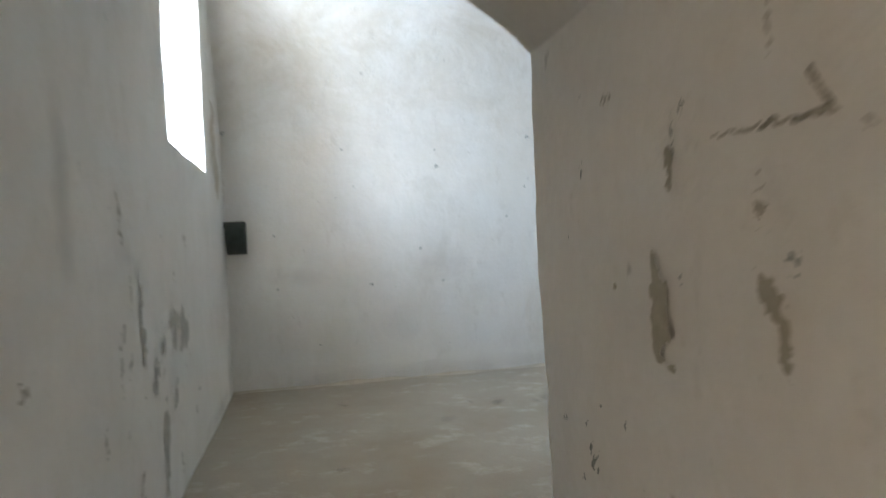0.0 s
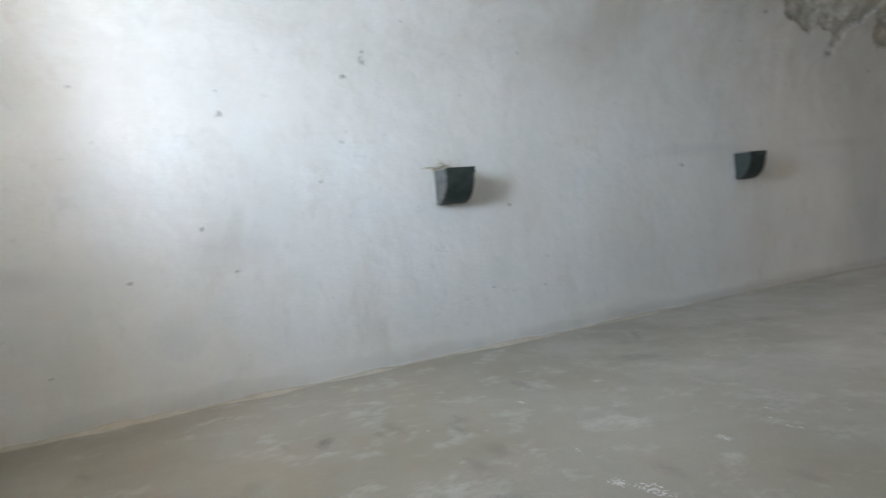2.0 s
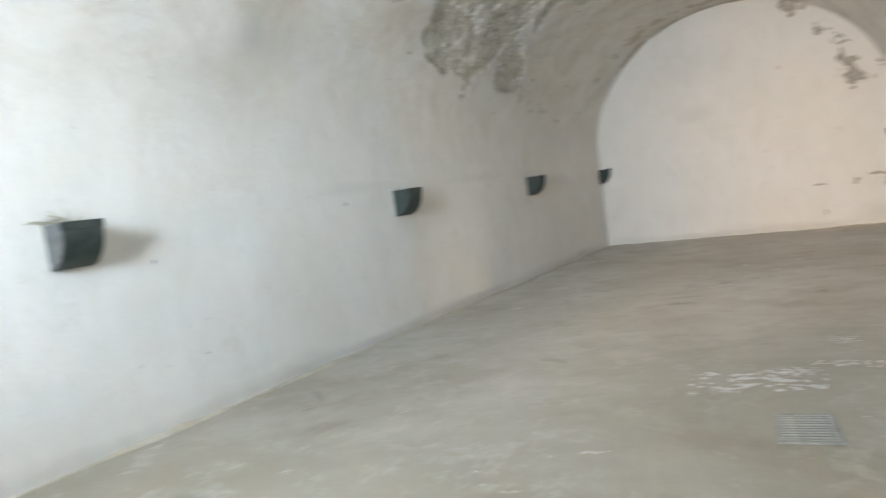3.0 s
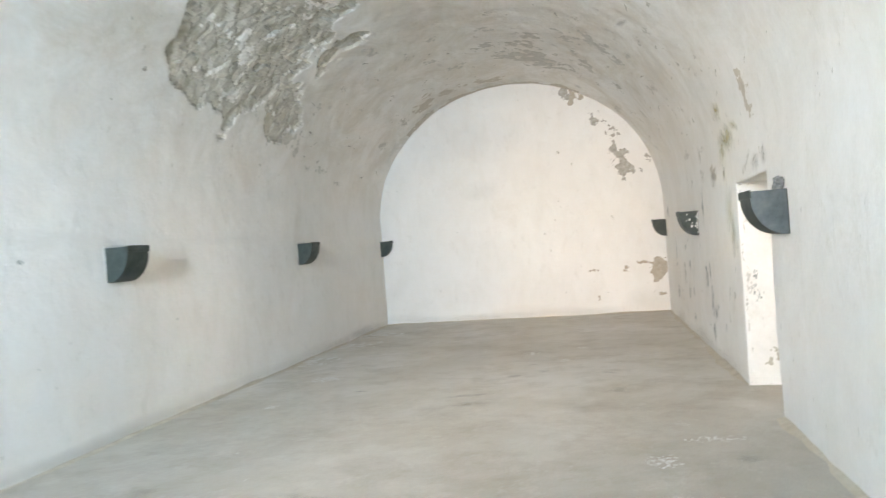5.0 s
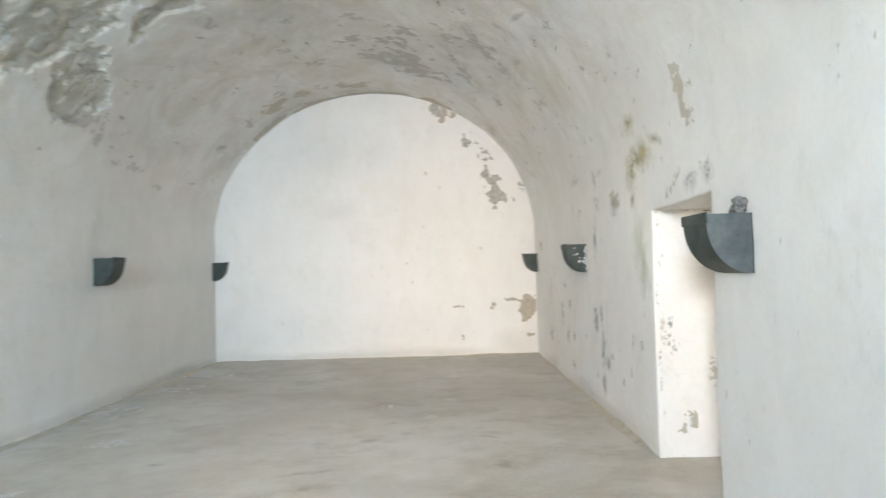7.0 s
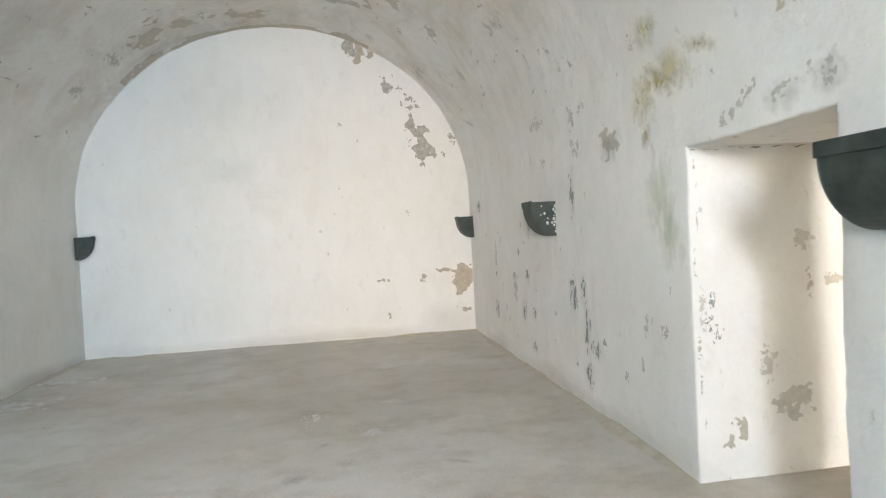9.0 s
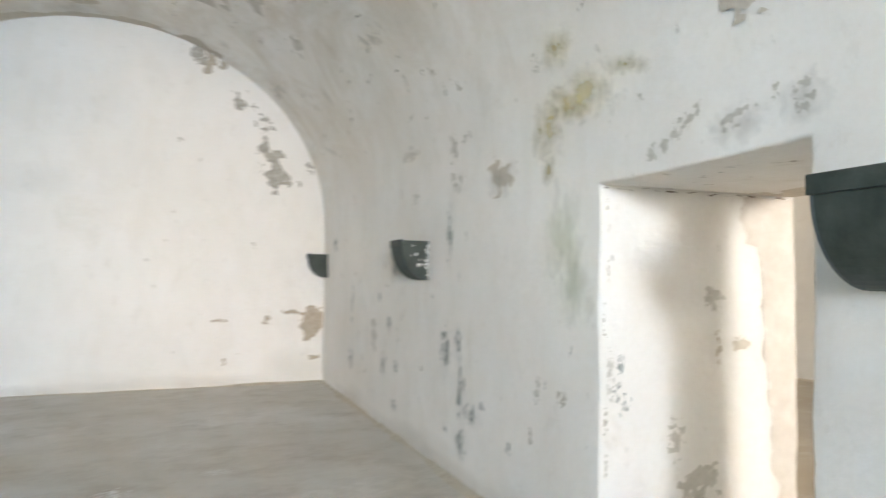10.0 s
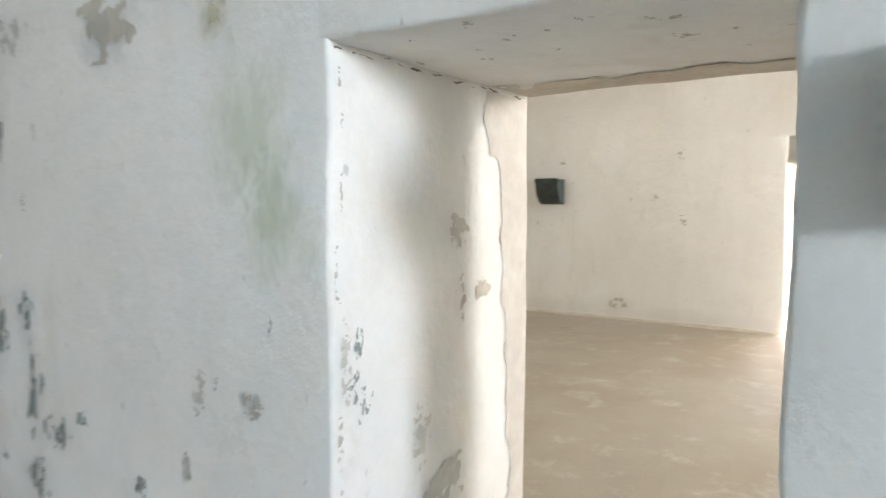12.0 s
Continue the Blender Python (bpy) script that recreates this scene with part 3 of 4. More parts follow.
# ---- floor grate ----
def floor_grate(x, y, w, d, turn):
    g = new("floor_grate")
    bm = bmesh.new()
    for a in ((0, w, 0, 0.03), (0, w, d - 0.03, d), (0, 0.03, 0.03, d - 0.03), (w - 0.03, w, 0.03, d - 0.03)):
        box(bm, a[0], a[1], a[2], a[3], 0.0, 0.012)
    part("frame", bm, STEEL, g)
    # thin dark sheet: the pit's shade put into colour, no hole below
    bm = bmesh.new()
    box(bm, 0.03, w - 0.03, 0.03, d - 0.03, 0.0, 0.003)
    part("pit", bm, DARK, g)
    n = 10
    bm = bmesh.new()
    box(bm, 0.03, w - 0.03, 0, 0.022, 0.003, 0.011)
    first = part("bar", bm, STEEL, g)
    for i in range(n):
        o = first if i == 0 else first.copy()
        if i:
            scene.collection.objects.link(o)
        o.location = (0, 0.04 + i * (d - 0.10) / (n - 1), 0)
    g.matrix_world = pose(x, y, 0.004, 0, 0, turn)
    return tagged(g, "grey metal drain grate set in cement floor", "floor grate")


floor_grate(4.54, 5.66, 0.33, 0.46, 9)

# ---- stains, peeled plaster and spills ----

# stains, by surface and kind: along, up, width, height (metres; vault: length and angle), turn in degrees
STAINS = collections.OrderedDict()
STAINS["east", "grey"] = [(12.126, 2.20, 0.14, 0.078, 0), (9.778, 2.144, 0.34, 0.06, -24), (9.40, 2.148, 0.13, 0.06, -15), (9.12, 2.15, 0.06, 0.09, 0), (9.235, 2.19, 0.026, 0.05, 0), (14.363, 0.906, 0.20, 0.302, 0), (10.927, 0.858, 0.05, 0.13, 0), (13.70, 1.60, 0.10, 0.25, 0)]
STAINS["east", "algae"] = [(10.80, 2.13, 0.16, 0.14, 0)]
STAINS["east", "mould"] = [(12.258, 1.884, 0.08, 0.36, 0), (13.843, 1.03, 0.09, 0.12, 0), (14.052, 0.64, 0.12, 0.16, 0), (13.658, 0.641, 0.08, 0.09, 0), (12.369, 0.946, 0.13, 0.27, 0), (12.10, 1.029, 0.09, 0.2, 0), (12.04, 0.665, 0.11, 0.27, 0), (11.837, 0.547, 0.14, 0.1, 0), (12.038, 0.30, 0.14, 0.15, 0), (13.699, 0.276, 0.12, 0.08, 0), (11.68, 0.644, 0.06, 0.06, 0), (15.341, 1.187, 0.06, 0.37, 0), (15.39, 0.53, 0.12, 0.16, 0), (16.34, 1.93, 0.15, 0.15, 0), (11.28, 0.44, 0.05, 0.06, 0)]
STAINS["east", "green"] = [(10.66, 1.74, 0.34, 0.46, 0), (10.54, 1.48, 0.30, 0.33, 0)]
STAINS["east", "bare"] = [(11.392, 2.19, 0.30, 0.19, 0)]
STAINS["vault", "grey"] = [(12.12, 3.12, 0.213, 0.095, 0), (13.12, 2.99, 0.139, 0.104, 0), (13.09, 3.14, 0.133, 0.089, 0), (11.91, 3.02, 0.148, 0.061, 0), (12.17, 3.04, 0.112, 0.181, 0), (15.16, 1.9, 1.343, 0.645, 20), (14.91, 1.72, 0.438, 0.518, 0), (13.11, 2.25, 0.752, 0.266, -40), (11.18, 2.47, 0.191, 0.101, 0), (14.2, 1.8, 0.336, 0.41, 0), (14.54, 2.15, 0.572, 0.356, 0), (15.97, 0.6, 0.442, 0.138, 0), (16.19, 0.82, 0.389, 0.133, 0), (12.68, 0.66, 0.129, 0.095, 0), (12.58, 1.06, 0.304, 0.121, 0), (14.06, 0.76, 0.123, 0.053, 0), (12.31, 0.44, 0.54, 0.222, 0), (12.56, 0.38, 0.235, 0.142, 0)]
STAINS["vault", "grey", 1] = [(13.18, 0.3, 0.18, 0.072, 0), (13.7, 0.31, 0.382, 0.091, 0), (14.4, 0.25, 0.451, 0.066, 0), (13.27, 2.05, 0.344, 0.308, 0), (15, 1.36, 0.242, 0.229, 0), (13.39, 1.62, 0.191, 0.213, 0), (14.21, 1.25, 0.155, 0.133, 0), (14.75, 2.38, 0.449, 0.179, 0), (12.69, 2.41, 0.207, 0.099, 0), (10.41, 2.72, 0.086, 0.048, 0), (13.17, 2.99, 0.313, 0.095, 0), (13.1, 2.59, 0.418, 0.139, 0), (16.54, 2.4, 0.454, 0.147, 0), (14.04, 2.09, 0.287, 0.135, 0), (12.96, 0.81, 0.131, 0.069, 0), (14.3, 1.58, 0.32, 0.333, 0), (13.54, 1.17, 0.259, 0.077, 0), (13.28, 1.34, 0.193, 0.134, 0)]
STAINS["vault", "grey", 2] = [(13.68, 1.84, 0.309, 0.342, 0), (13.14, 2.26, 0.655, 0.344, 35)]
STAINS["vault", "algae"] = [(10.809, 3.088, 0.33, 0.34, 0), (10.40, 3.045, 0.46, 0.26, -15), (10.05, 3.02, 0.3, 0.1, -15), (10.60, 3.05, 0.34, 0.20, -10), (10.62, 2.93, 0.3, 0.2, 0)]
STAINS["vault", "grey", 3] = [(12.824, 2.775, 0.05, 0.13, 0), (12.123, 2.87, 0.05, 0.1, 0), (10.008, 3.023, 0.036, 0.054, 0), (9.979, 3.086, 0.036, 0.041, 0), (10.848, 2.935, 0.06, 0.09, 0)]
STAINS["vault", "bare"] = [(9.34, 2.95, 0.211, 0.337, 0), (16.43, 1.47, 0.331, 0.728, -8), (16.03, 1.04, 0.733, 0.387, -25), (16.3, 1.2, 0.421, 0.317, -20)]
STAINS["vault", "mould"] = [(3.61, 0.24, 0.052, 0.099, 0), (3.44, 0.18, 0.052, 0.033, 0), (2.34, 0.06, 0.047, 0.055, 0), (1.28, 0.14, 0.024, 0.025, 0), (0.02, 0.21, 0.043, 0.043, 0), (2.33, 0.13, 0.021, 0.021, 0)]
STAINS["north", "raw"] = [(4.14, 4.52, 0.206, 0.406, 30), (4.69, 3.93, 0.287, 0.232, 0), (4.98, 3.69, 0.171, 0.16, 0), (5.12, 3.12, 0.258, 0.662, 15), (5.31, 2.83, 0.346, 0.07, 0), (5.64, 3.1, 0.087, 0.178, 0)]
STAINS["north", "raw_tan"] = [(5.69, 0.89, 0.229, 0.599, 0), (5.47, 0.99, 0.262, 0.088, 0), (5.08, 0.91, 0.104, 0.122, 0), (5.72, 0.35, 0.124, 0.089, 0), (4.5, 0.34, 0.042, 0.079, 0), (4.43, 0.89, 0.151, 0.043, 0), (4.31, 4.44, 0.249, 0.225, 0)]
STAINS["jamb", "mould"] = [(5.99, 1.08, 0.029, 0.07, 0), (5.95, 0.94, 0.026, 0.041, 0), (6.01, 0.89, 0.065, 0.061, 0), (5.99, 0.83, 0.015, 0.019, 0), (5.98, 0.97, 0.024, 0.037, 0)]
STAINS["jamb", "grey"] = [(6.62, 1.42, 0.099, 0.108, 0), (6.49, 0.47, 0.222, 0.211, 0), (5.93, 1.04, 0.032, 0.196, 0), (6.33, 0.7, 0.092, 0.151, 0)]
STAINS["jamb", "olive"] = [(6.09, 0.25, 0.13, 0.19, 0)]
STAINS["jamb", "bare"] = [(6.8, 1.18, 0.09, 0.08, 0), (6.64, 1.15, 0.036, 0.137, 0)]

STAINS["passage", "mould"] = [(6.552, 1.637, 0.012, 0.02, 0), (6.523, 1.6, 0.006, 0.05, 0), (6.532, 1.369, 0.009, 0.014, 0), (6.772, 1.394, 0.017, 0.025, 0), (6.181, 0.978, 0.037, 0.048, -25), (6.022, 1.03, 0.021, 0.012, 0), (6.152, 1.05, 0.015, 0.012, 0)]
STAINS["passage", "olive"] = [(6.457, 1.372, 0.018, 0.075, 0), (6.471, 1.302, 0.056, 0.1, 0), (6.73, 1.356, 0.03, 0.07, 20), (6.75, 1.298, 0.028, 0.075, 0), (6.509, 1.549, 0.028, 0.05, 0), (6.317, 1.357, 0.018, 0.013, 0), (6.49, 1.224, 0.02, 0.012, 0)]
STAINS["vault", "tan"] = [(16.75, 1.0, 0.30, 0.9, 0), (16.8, 1.45, 0.26, 0.7, 0), (16.75, 0.6, 0.24, 0.5, 0), (10.3, 1.5, 1.6, 1.2, 0), (12.3, 1.35, 1.2, 0.9, 0)]
STAINS["west", "smudge"] = [(1.25, 1.15, 0.75, 0.42, 0), (1.85, 0.62, 0.3, 0.3, 0), (2.29, 1.28, 0.5, 0.3, 0), (0.75, 1.2, 0.5, 0.14, -8)]
STAINS["floor", "lime", 2] = [(5.25, 8.55, 0.3, 0.1, 0)]
STAINS["east", "haze"] = [(9.40, 2.12, 0.24, 0.14, 0), (9.12, 2.14, 0.16, 0.15, 0), (11.392, 2.16, 0.34, 0.2, 0)]
STAINS["vault", "smudge"] = [(7.3, 0.42, 1.4, 0.6, 0), (6.2, 0.35, 0.8, 0.4, 0)]
STAINS["west", "smudge", 1] = [(8.0, 1.89, 1.2, 0.12, 0), (11.0, 1.90, 1.4, 0.11, 0)]
STAINS["north", "smudge"] = [(2.3, 3.8, 1.5, 0.7, 0), (2.25, 2.7, 0.6, 0.3, 0)]
STAINS["beyond", "flaw"] = [(11.2, 1.55, 0.09, 0.07, 0), (11.65, 0.2, 0.2, 0.09, 0), (11.56, 0.18, 0.07, 0.06, 0), (10.9, 2.05, 0.07, 0.1, 0), (10.85, 1.27, 0.05, 0.13, 0), (12.4, 2.0, 0.06, 0.05, 0)]
STAINS["beyond", "foot"] = [(11.9, 0.06, 1.4, 0.3, 0), (10.6, 0.05, 1.2, 0.22, 0), (13.2, 0.07, 1.3, 0.3, 0)]
STAINS["south", "tan"] = [(5.043, 1.70, 0.16, 0.5, 0), (0.25, 0.25, 0.4, 0.5, 0), (1.2, 0.08, 1.2, 0.16, 0)]
STAINS["east", "bare", 3] = [(13.35, 1.66, 0.30, 0.22, 0)]
STAINS["south", "drip"] = [(4, 1.06, 0.076, 0.374, 0), (3.13, 1.05, 0.404, 0.244, 0), (2.77, 0.93, 0.224, 0.269, 0), (3.53, 1.01, 0.062, 0.15, 0), (3.71, 0.85, 0.209, 0.13, 0), (3.57, 0.5, 0.119, 0.472, 0), (3.23, 0.64, 0.137, 0.166, 0), (4.3, 0.99, 0.072, 0.095, 0), (4.22, 1.28, 0.03, 0.15, 0), (4.36, 1.14, 0.035, 0.082, 0)]
STAINS["south", "mould"] = [(2.31, 0.5, 0.088, 0.023, 0), (3.49, 1.59, 0.034, 0.014, 0)]
STAINS["south", "bare"] = [(0.68, 2.49, 0.379, 0.622, 0), (0.03, 2.24, 0.057, 0.285, 0)]
STAINS["west", "mould"] = [(2.11, 1.45, 0.026, 0.027, 0), (1.54, 1.08, 0.03, 0.026, 0), (2.35, 1.08, 0.026, 0.027, 0), (1.4, 2.18, 0.019, 0.021, 0), (0.52, 1.08, 0.018, 0.031, 0), (5.15, 1.43, 0.035, 0.025, 0), (7.73, 1.72, 0.043, 0.047, 0), (0.5, 1.66, 0.022, 0.021, 0), (3.39, 2.12, 0.023, 0.023, 0), (3.16, 1.78, 0.023, 0.022, 0)]
STAINS["floor", "lime"] = [(4.3, 6.83, 0.607, 0.325, 0), (4.9, 7.29, 0.451, 0.121, 0), (4.84, 8.05, 0.17, 0.194, 0), (4.14, 6.61, 0.163, 0.129, 0), (3.92, 6.5, 0.054, 0.074, 0), (4.51, 7.05, 0.29, 0.175, 0), (1.78, 3.89, 0.079, 0.027, 0), (3.01, 4.92, 0.046, 0.026, 0), (3.21, 3.45, 0.086, 0.05, 0), (3.38, 3.52, 0.168, 0.074, 0), (3.16, 4.31, 0.081, 0.048, 0), (2.11, 3.38, 0.028, 0.013, 0), (0.25, 4.75, 0.043, 0.034, 0), (3.13, 4.77, 0.031, 0.027, 0), (2.81, 12.95, 0.04, 0.131, 0), (0.19, 12.73, 0.522, 0.555, 0), (0.17, 14.25, 0.792, 0.563, 0), (0.34, 15.43, 0.755, 0.461, 0)]
STAINS["floor", "lime", 1] = [(0.97, 9.81, 0.124, 0.129, 0), (1.01, 11.27, 0.291, 0.324, 0), (4.01, 12.01, 0.088, 0.135, 0), (3.52, 12.6, 0.163, 0.256, 0), (3.98, 11.97, 0.115, 0.155, 0), (4.22, 12.92, 0.157, 0.111, 0)]
STAINS["floor", "damp"] = [(1.82, 3.37, 0.221, 0.093, 0), (1.62, 2.94, 0.294, 0.09, 0), (2.43, 3.26, 0.258, 0.157, 0), (1.57, 2.51, 0.216, 0.081, 0), (3.27, 3.75, 0.179, 0.088, 0), (3.73, 4.17, 0.183, 0.078, 0), (1.4, 4.16, 0.259, 0.106, 0), (1.99, 1.93, 0.151, 0.119, 0), (1.62, 2.45, 0.21, 0.078, 0), (1.96, 3.26, 0.253, 0.07, 0), (2.59, 3.04, 0.257, 0.113, 0), (1.47, 2.24, 0.17, 0.043, 0), (1.7, 2.81, 0.17, 0.071, 0)]
STAINS["lintel", "mould"] = [(6.03, 9.61, 0.03, 0.013, 0), (6.08, 9.72, 0.021, 0.013, 0), (6.07, 9.82, 0.018, 0.019, 0), (5.97, 10.09, 0.015, 0.021, 0), (6.17, 9.98, 0.019, 0.022, 0)]

rng = random.Random(5)
STAINS["east", "halo"] = [(u, v, 1.7 * w, 1.4 * h, 0) for u, v, w, h, _ in STAINS["east", "mould"] if w > 0.07]
for surface, a, b in (("east", DOOR1 + 0.5, L - 0.4), ("west", 0.8, L - 0.4), ("north", 0.5, W - 0.5)):
    rows, along = STAINS.setdefault((surface, "foot", 8), []), a
    while along < b:
        rows.append((along, rng.uniform(0.02, 0.07), rng.uniform(0.7, 1.5), rng.uniform(0.12, 0.28), 0))
        along += rng.uniform(0.5, 1.1)
STAINS["north", "foot", 7] = [(5.45, 0.15, 0.7, 0.5, 0)]
# flaking along the doorway's edge, small marks over the vault, dirt where walls meet the floor


def scatter(surface, kind, count, across, along, width, height, turn=0):
    """Small marks at random, none over another."""
    rows = STAINS.setdefault((surface, kind, 9), [])
    taken = [r for key, rs in STAINS.items() if key[0] == surface for r in rs]
    up = 2.8 if surface == "vault" else 1.0
    for _ in range(count * 4):
        w, h = width[0] + (width[1] - width[0]) * rng.random() ** 2.5, height[0] + (height[1] - height[0]) * rng.random() ** 2
        r = (rng.uniform(*across), rng.uniform(*along), w, h, rng.uniform(-turn, turn))
        if all(abs(r[0] - q[0]) > 0.8 * (w + q[2]) or abs(r[1] - q[1]) * up > 0.8 * (h + q[3]) for q in taken):
            rows.append(r)
            taken.append(r)
        if len(rows) >= count:
            break


scatter("vault", "flaw", 90, (8.0, 17.0), (0.25, 2.95), (0.04, 0.20), (0.02, 0.08), 40)
scatter("vault", "fleck", 75, (8.6, 17.0), (0.22, 2.95), (0.05, 0.20), (0.018, 0.06), 40)
scatter("vault", "tan", 14, (9.3, 17.0), (0.4, 2.8), (0.1, 0.5), (0.04, 0.2), 30)
scatter("east", "mould", 12, (DOOR1 + 0.2, 15.5), (0.15, 1.6), (0.015, 0.06), (0.03, 0.16))
scatter("east", "flaw", 12, (DOOR1 + 0.1, 16.5), (0.2, 2.1), (0.03, 0.09), (0.03, 0.10))
scatter("south", "flaw", 10, (2.2, 5.6), (0.2, 1.9), (0.03, 0.15), (0.05, 0.2))
scatter("passage", "mould", 12, (5.95, 7.1), (0.7, 1.8), (0.005, 0.02), (0.006, 0.03))
scatter("passage", "flaw", 6, (6.2, 7.1), (0.8, 1.85), (0.01, 0.05), (0.02, 0.08))
scatter("floor", "chalk", 30, (0.6, W - 0.3), (1.5, 14), (0.02, 0.20), (0.015, 0.09), 40)
scatter("jamb", "flaw", 8, (W + 0.02, W + 0.05), (0.3, 1.9), (0.012, 0.03), (0.04, 0.14))
scatter("lintel", "flaw", 9, (W + 0.02, W + 0.5), (DOOR0 + 0.05, DOOR1 - 0.05), (0.02, 0.07), (0.015, 0.05), 30)
scatter("north", "flaw", 10, (3.6, 5.6), (0.4, 4.0), (0.02, 0.08), (0.02, 0.08))
scatter("floor", "damp", 24, (0.5, W - 0.3), (0.8, 12), (0.10, 0.7), (0.06, 0.25), 40)
scatter("west", "mould", 12, (0.4, 10), (0.3, 2.1), (0.012, 0.03), (0.012, 0.03))


def on_surface(surface, u, v, lift):
    """The point and its two directions on a wall, the vault or the floor."""
    if surface == "vault":
        c, s = math.cos(v), math.sin(v)
        p = Vector((W / 2 - W / 2 * c, u, SPRING + RISE * s))
        n = Vector((c / (W / 2), 0, -s / RISE)).normalized()
        return wobble(p, 1.0 + 0.6 * s) + n * lift
    if surface in ("jamb", "passage", "lintel"):
        u = min(max(u, W + 0.015), X2 - 0.015)
    table = {"west": ((0, u, v), (1, 0, 0)), "east": ((W, u, v), (-1, 0, 0)), "beyond": ((X3 - 0.006, u, v), (-1, 0, 0)), "north": ((u, L, v), (0, -1, 0)),
             "south": ((u, 0, v), (0, 1, 0)), "jamb": ((u, DOOR1, v), (0, -1, 0)), "passage": ((u, PASS_Y, v), (0, -1, 0)),
             "floor": ((u, v, 0), (0, 0, 1)), "lintel": ((u, v, DOOR_H), (0, 0, -1))}
    p, n = table[surface]
    return wobble(p, 0.8 if surface == "floor" else 1.0) + Vector(n) * lift


def stain(bm, surface, u, v, w, h, turn, lift=0.006):
    uvs = bm.loops.layers.uv.verify()
    rings, segs = max(2, round(max(w, h) / 0.07)), 24
    rise = 2.8 if surface == "vault" else 1.0
    ca, sa = math.cos(radians(turn)), math.sin(radians(turn))
    at = {}

    def vert(i, k):
        r = 1.25 * i / rings
        a = 2 * math.pi * k / segs
        lx, ly = r * math.cos(a), r * math.sin(a)
        x, y = lx * w * 0.62, ly * h * 0.62
        q = bm.verts.new(on_surface(surface, u + x * ca - y * sa, v + (x * sa + y * ca) / rise, lift))
        at[q] = (lx, ly)
        return q

    rows = [[vert(0, 0)]] + [[vert(i, k) for k in range(segs)] for i in range(1, rings + 1)]
    for k in range(segs):
        m = (k + 1) % segs
        faces = [bm.faces.new((rows[0][0], rows[1][k], rows[1][m]))]
        faces += [bm.faces.new((rows[i][k], rows[i + 1][k], rows[i + 1][m], rows[i][m])) for i in range(1, rings)]
        for f in faces:
            for lp in f.loops:
                lp[uvs].uv = at[lp.vert]


def ragged(bm, surface, us, vs, keep, lift, turn=0.0, centre=(0, 0)):
    """The part of a grid where keep(u, v) is above zero, with its outline cut smoothly through the cells."""
    rise = 2.8 if surface == "vault" else 1.0
    ca, sa = math.cos(radians(turn)), math.sin(radians(turn))
    value = [[keep(u, v) for v in vs] for u in us]
    made = {}

    def vert(key, u, v):
        if key not in made:
            x, y = u * ca - v * sa, u * sa + v * ca
            made[key] = bm.verts.new(on_surface(surface, centre[0] + x, centre[1] + y / rise, lift))
        return made[key]

    for i in range(len(us) - 1):
        for j in range(len(vs) - 1):
            ring = [(i, j), (i + 1, j), (i + 1, j + 1), (i, j + 1)]
            if all(value[a][b] <= 0 for a, b in ring):
                continue
            face = []
            for p, q in zip(ring, ring[1:] + ring[:1]):
                f, g = value[p[0]][p[1]], value[q[0]][q[1]]
                if f > 0:
                    face.append(vert(p, us[p[0]], vs[p[1]]))
                if (f > 0) != (g > 0):
                    s = f / (f - g)
                    face.append(vert((min(p, q), max(p, q)), us[p[0]] + (us[q[0]] - us[p[0]]) * s, vs[p[1]] + (vs[q[1]] - vs[p[1]]) * s))
            if len(set(face)) > 2:
                bm.faces.new(face)


def peel(bm, kind, surface, u, v, w, h, turn, lift, seed):
    coarse, rough, full, streak = RAGGED[kind]
    k = coarse / math.sqrt(w * h)
    cell = max(0.0025, min(0.02, min(w, h) / 14, math.sqrt(w * h) / 24))
    if surface in ("floor", "lintel"):
        streak = 1.0

    def keep(x, y):
        r = math.hypot(x / (0.56 * w), y / (0.56 * h))
        n = noise.fractal(Vector((x * k, y * k * streak, seed * 3.7)), 0.7, 2.1, 5)
        return full - r + rough * n if r < 1.6 else -1.0

    ragged(bm, surface, steps(-0.75 * w, 0.75 * w, cell), steps(-0.75 * h, 0.75 * h, cell), keep, lift, turn, (u, v))


HOST = {"west": "wall_west", "beyond": "wall_east", "east": "wall_between", "jamb": "wall_between", "passage": "wall_between", "lintel": "wall_between",
        "north": "wall_north", "south": "wall_south", "vault": "ceiling", "floor": "floor"}
NAMES = {"drip": "worn_patch", "foot": "dirt_mark", "haze": "smudge", "halo": "smudge", "chalk": "chalk_mark", "fleck": "flaked_spot", "raw": "worn_patch", "raw_tan": "peeled_patch", "flaw": "worn_patch", "olive": "peeled_patch", "pale": "peeled_patch", "tan": "seepage_stain", "smudge": "smudge", "grey": "worn_patch", "bare": "peeled_patch", "algae": "algae_stain", "green": "algae_stain", "mould": "mould_spot", "lime": "lime_spill", "damp": "damp_mark"}
lift, count = 0.005, 0
for (surface, kind, *_), rows in STAINS.items():
    joined = bmesh.new() if surface == "vault" or len(rows) > 30 else None
    for row in rows:
        lift = 0.005 + (lift - 0.005 + 0.0007) % 0.004
        bm = joined if joined is not None else bmesh.new()
        count += 1
        if kind in RAGGED:
            peel(bm, kind, surface, *row, lift, count)
        else:
            stain(bm, surface, *row, lift=lift)
        if joined is None and not bm.faces:
            bm.free()
        elif joined is None:
            o = part(NAMES[kind], bm, STAIN[kind], bpy.data.objects[HOST[surface]], smooth=True)
    if joined is not None:
        o = part(NAMES[kind], joined, STAIN[kind], bpy.data.objects[HOST[surface]], smooth=True)


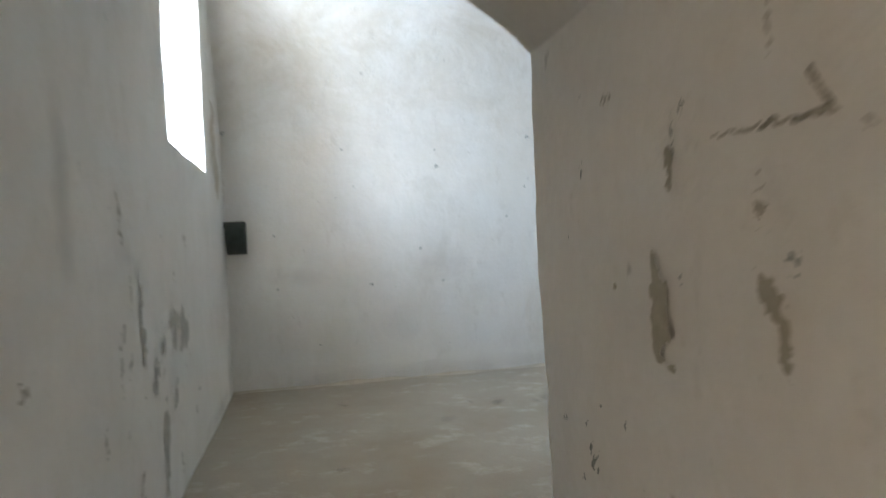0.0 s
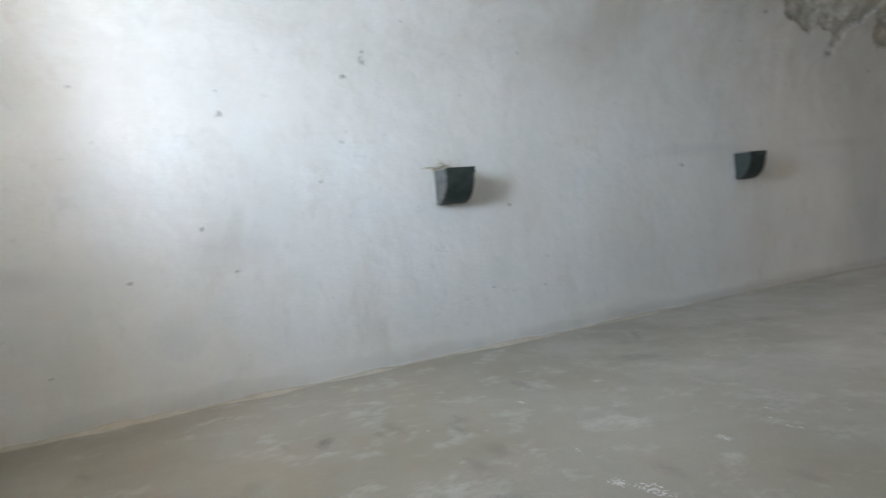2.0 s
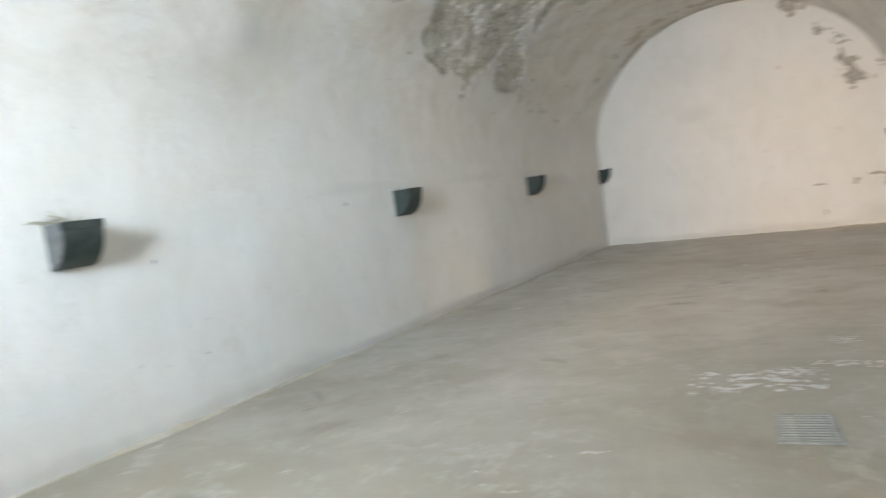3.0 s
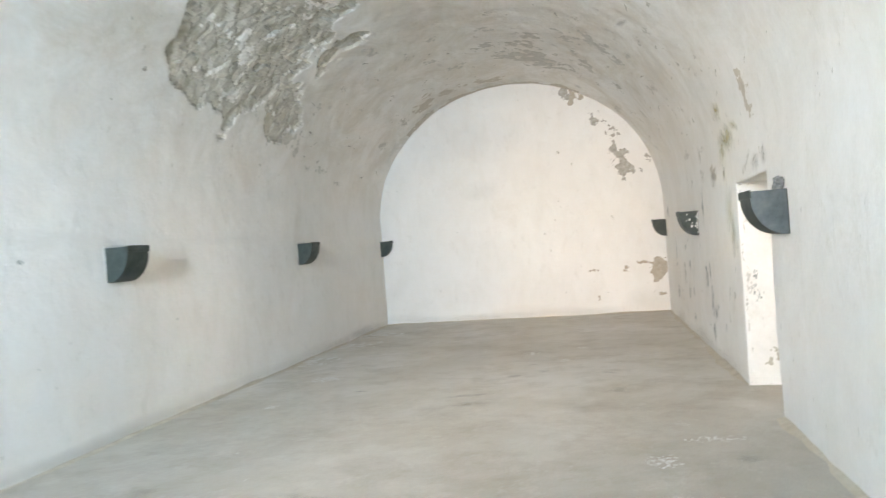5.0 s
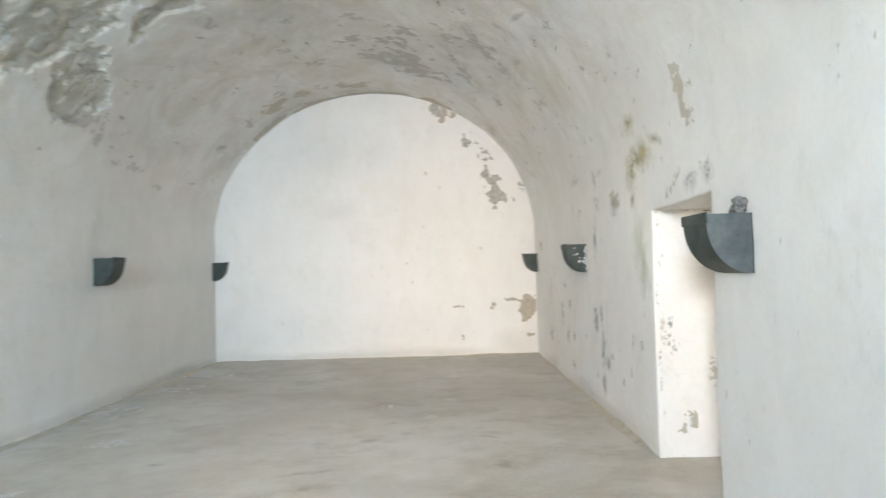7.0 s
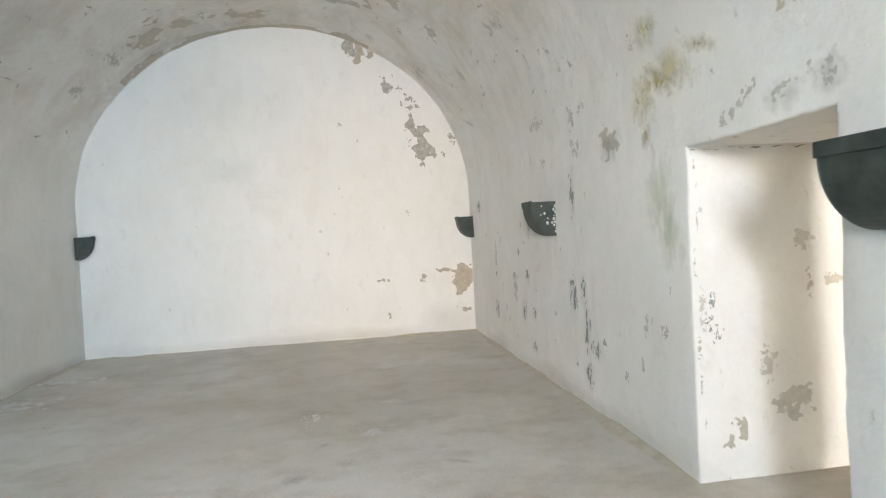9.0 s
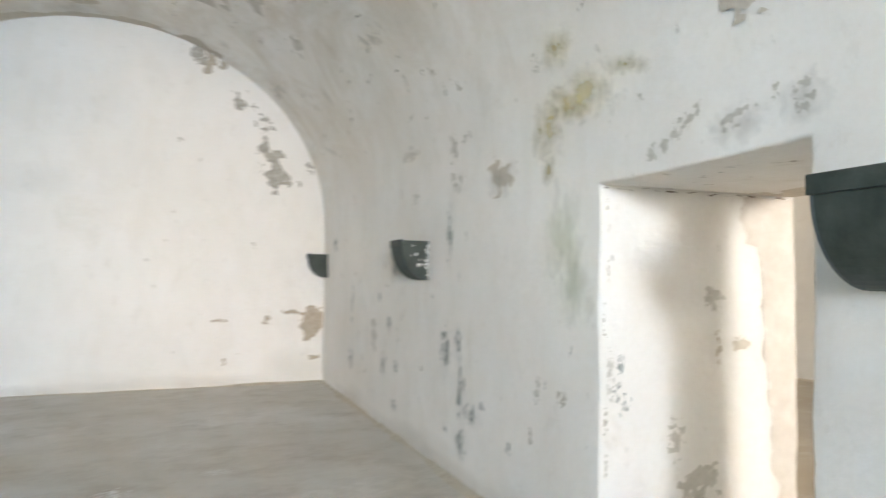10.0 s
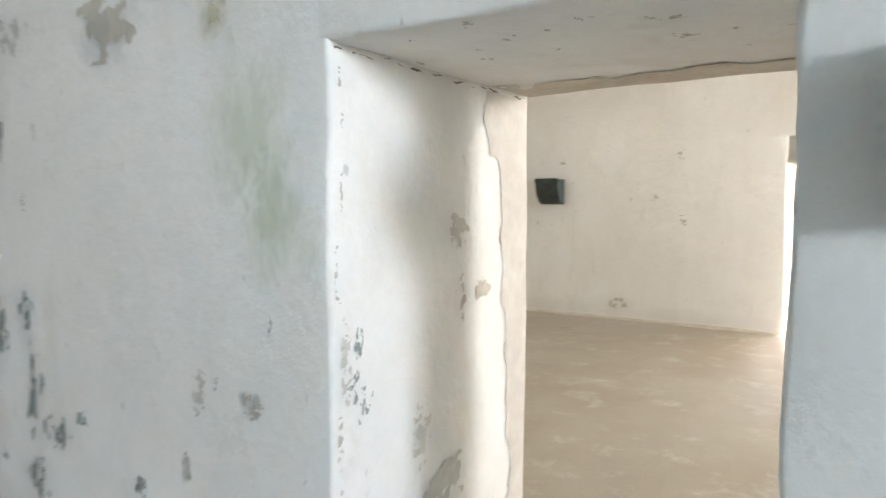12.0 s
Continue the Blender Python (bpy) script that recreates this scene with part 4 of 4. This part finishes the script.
# plaster lost along the doorway's outer edge, and dark wear under the lintel's edge
def edge_wear(surface, name, mat, us, vs, keep, label=""):
    bm = bmesh.new()
    ragged(bm, surface, us, vs, keep, 0.004)
    part(name, bm, mat, bpy.data.objects[HOST[surface]], label, smooth=True)


def arch_rim(u, v):
    return u - 16.98 - 0.10 * math.cos(v * 0.8) + 0.30 * noise.fractal(Vector((u * 3.0, v * 2.2, 5.0)), 0.75, 2.0, 5)


def joint_crack(u, v):
    line = DOOR_H - 0.016 + 0.014 * noise.fractal(Vector((u * 9, 0, 2.0)), 0.7, 2.0, 4)
    return 0.0015 + 0.006 * noise.noise(Vector((u * 14, 1.0, 6.0))) - abs(v - line)


def lost_edge(u, v):
    k = noise.fractal(Vector((u * 5, v * 5, 3.0)), 0.75, 2.0, 5)
    line = 6.97 + 0.05 * math.sin(v * 2.1 + 0.6) - (0.10 if v > 1.72 else 0.0)
    return u - line + 0.06 * k + 0.02 * noise.fractal(Vector((u * 16, v * 16, 7.0)), 0.8, 2.0, 3)


def back_edge(u, v):
    return u - 6.93 + 0.20 * noise.fractal(Vector((u * 5, v * 5, 9.0)), 0.8, 2.0, 5)


edge_wear("jamb", "peeled_patch", STAIN["pale"], steps(6.72, X2 - 0.016, 0.014), steps(0.03, DOOR_H - 0.02, 0.016), lost_edge)
edge_wear("lintel", "worn_patch", STAIN["bare"], steps(6.6, X2 - 0.016, 0.016), steps(DOOR0 + 0.02, DOOR1 - 0.02, 0.016), back_edge)

edge_wear("vault", "peeled_patch", STAIN["bare"], steps(16.55, L - 0.02, 0.02), steps(0.75 * 2.8, 2.1 * 2.8, 0.025), arch_rim)
edge_wear("jamb", "crack", plain("brown_crack", (0.15, 0.12, 0.09), (0.30, 0.25, 0.19), 40), steps(W + 0.02, X2 - 0.02, 0.008), steps(DOOR_H - 0.045, DOOR_H - 0.003, 0.004),
          joint_crack, "thin brown crack under the lintel")

# broken groove along the passage wall
GROOVE = plain("groove_mortar", (0.26, 0.24, 0.19), (0.58, 0.55, 0.48), 60, 0.95, 0.8, 0.006)
r = random.Random(12)
bm = bmesh.new()
for k in range(26):
    s = k / 25
    lump(bm, wobble((6.615 + 0.22 * s, PASS_Y, 1.579 - 0.012 * s + 0.004 * r.uniform(-1, 1))), 0.002 + 0.005 * s * r.random(), 200 + k, (2.2, 0.5, 0.8))
for k in range(7):
    lump(bm, wobble((6.835 - 0.005 * k, PASS_Y, 1.572 + 0.008 * k)), 0.003 + 0.002 * r.random(), 240 + k, (0.9, 0.5, 1.6))
part("broken_groove", bm, GROOVE, bpy.data.objects["wall_between"], "ragged brown groove in the plaster", smooth=True)
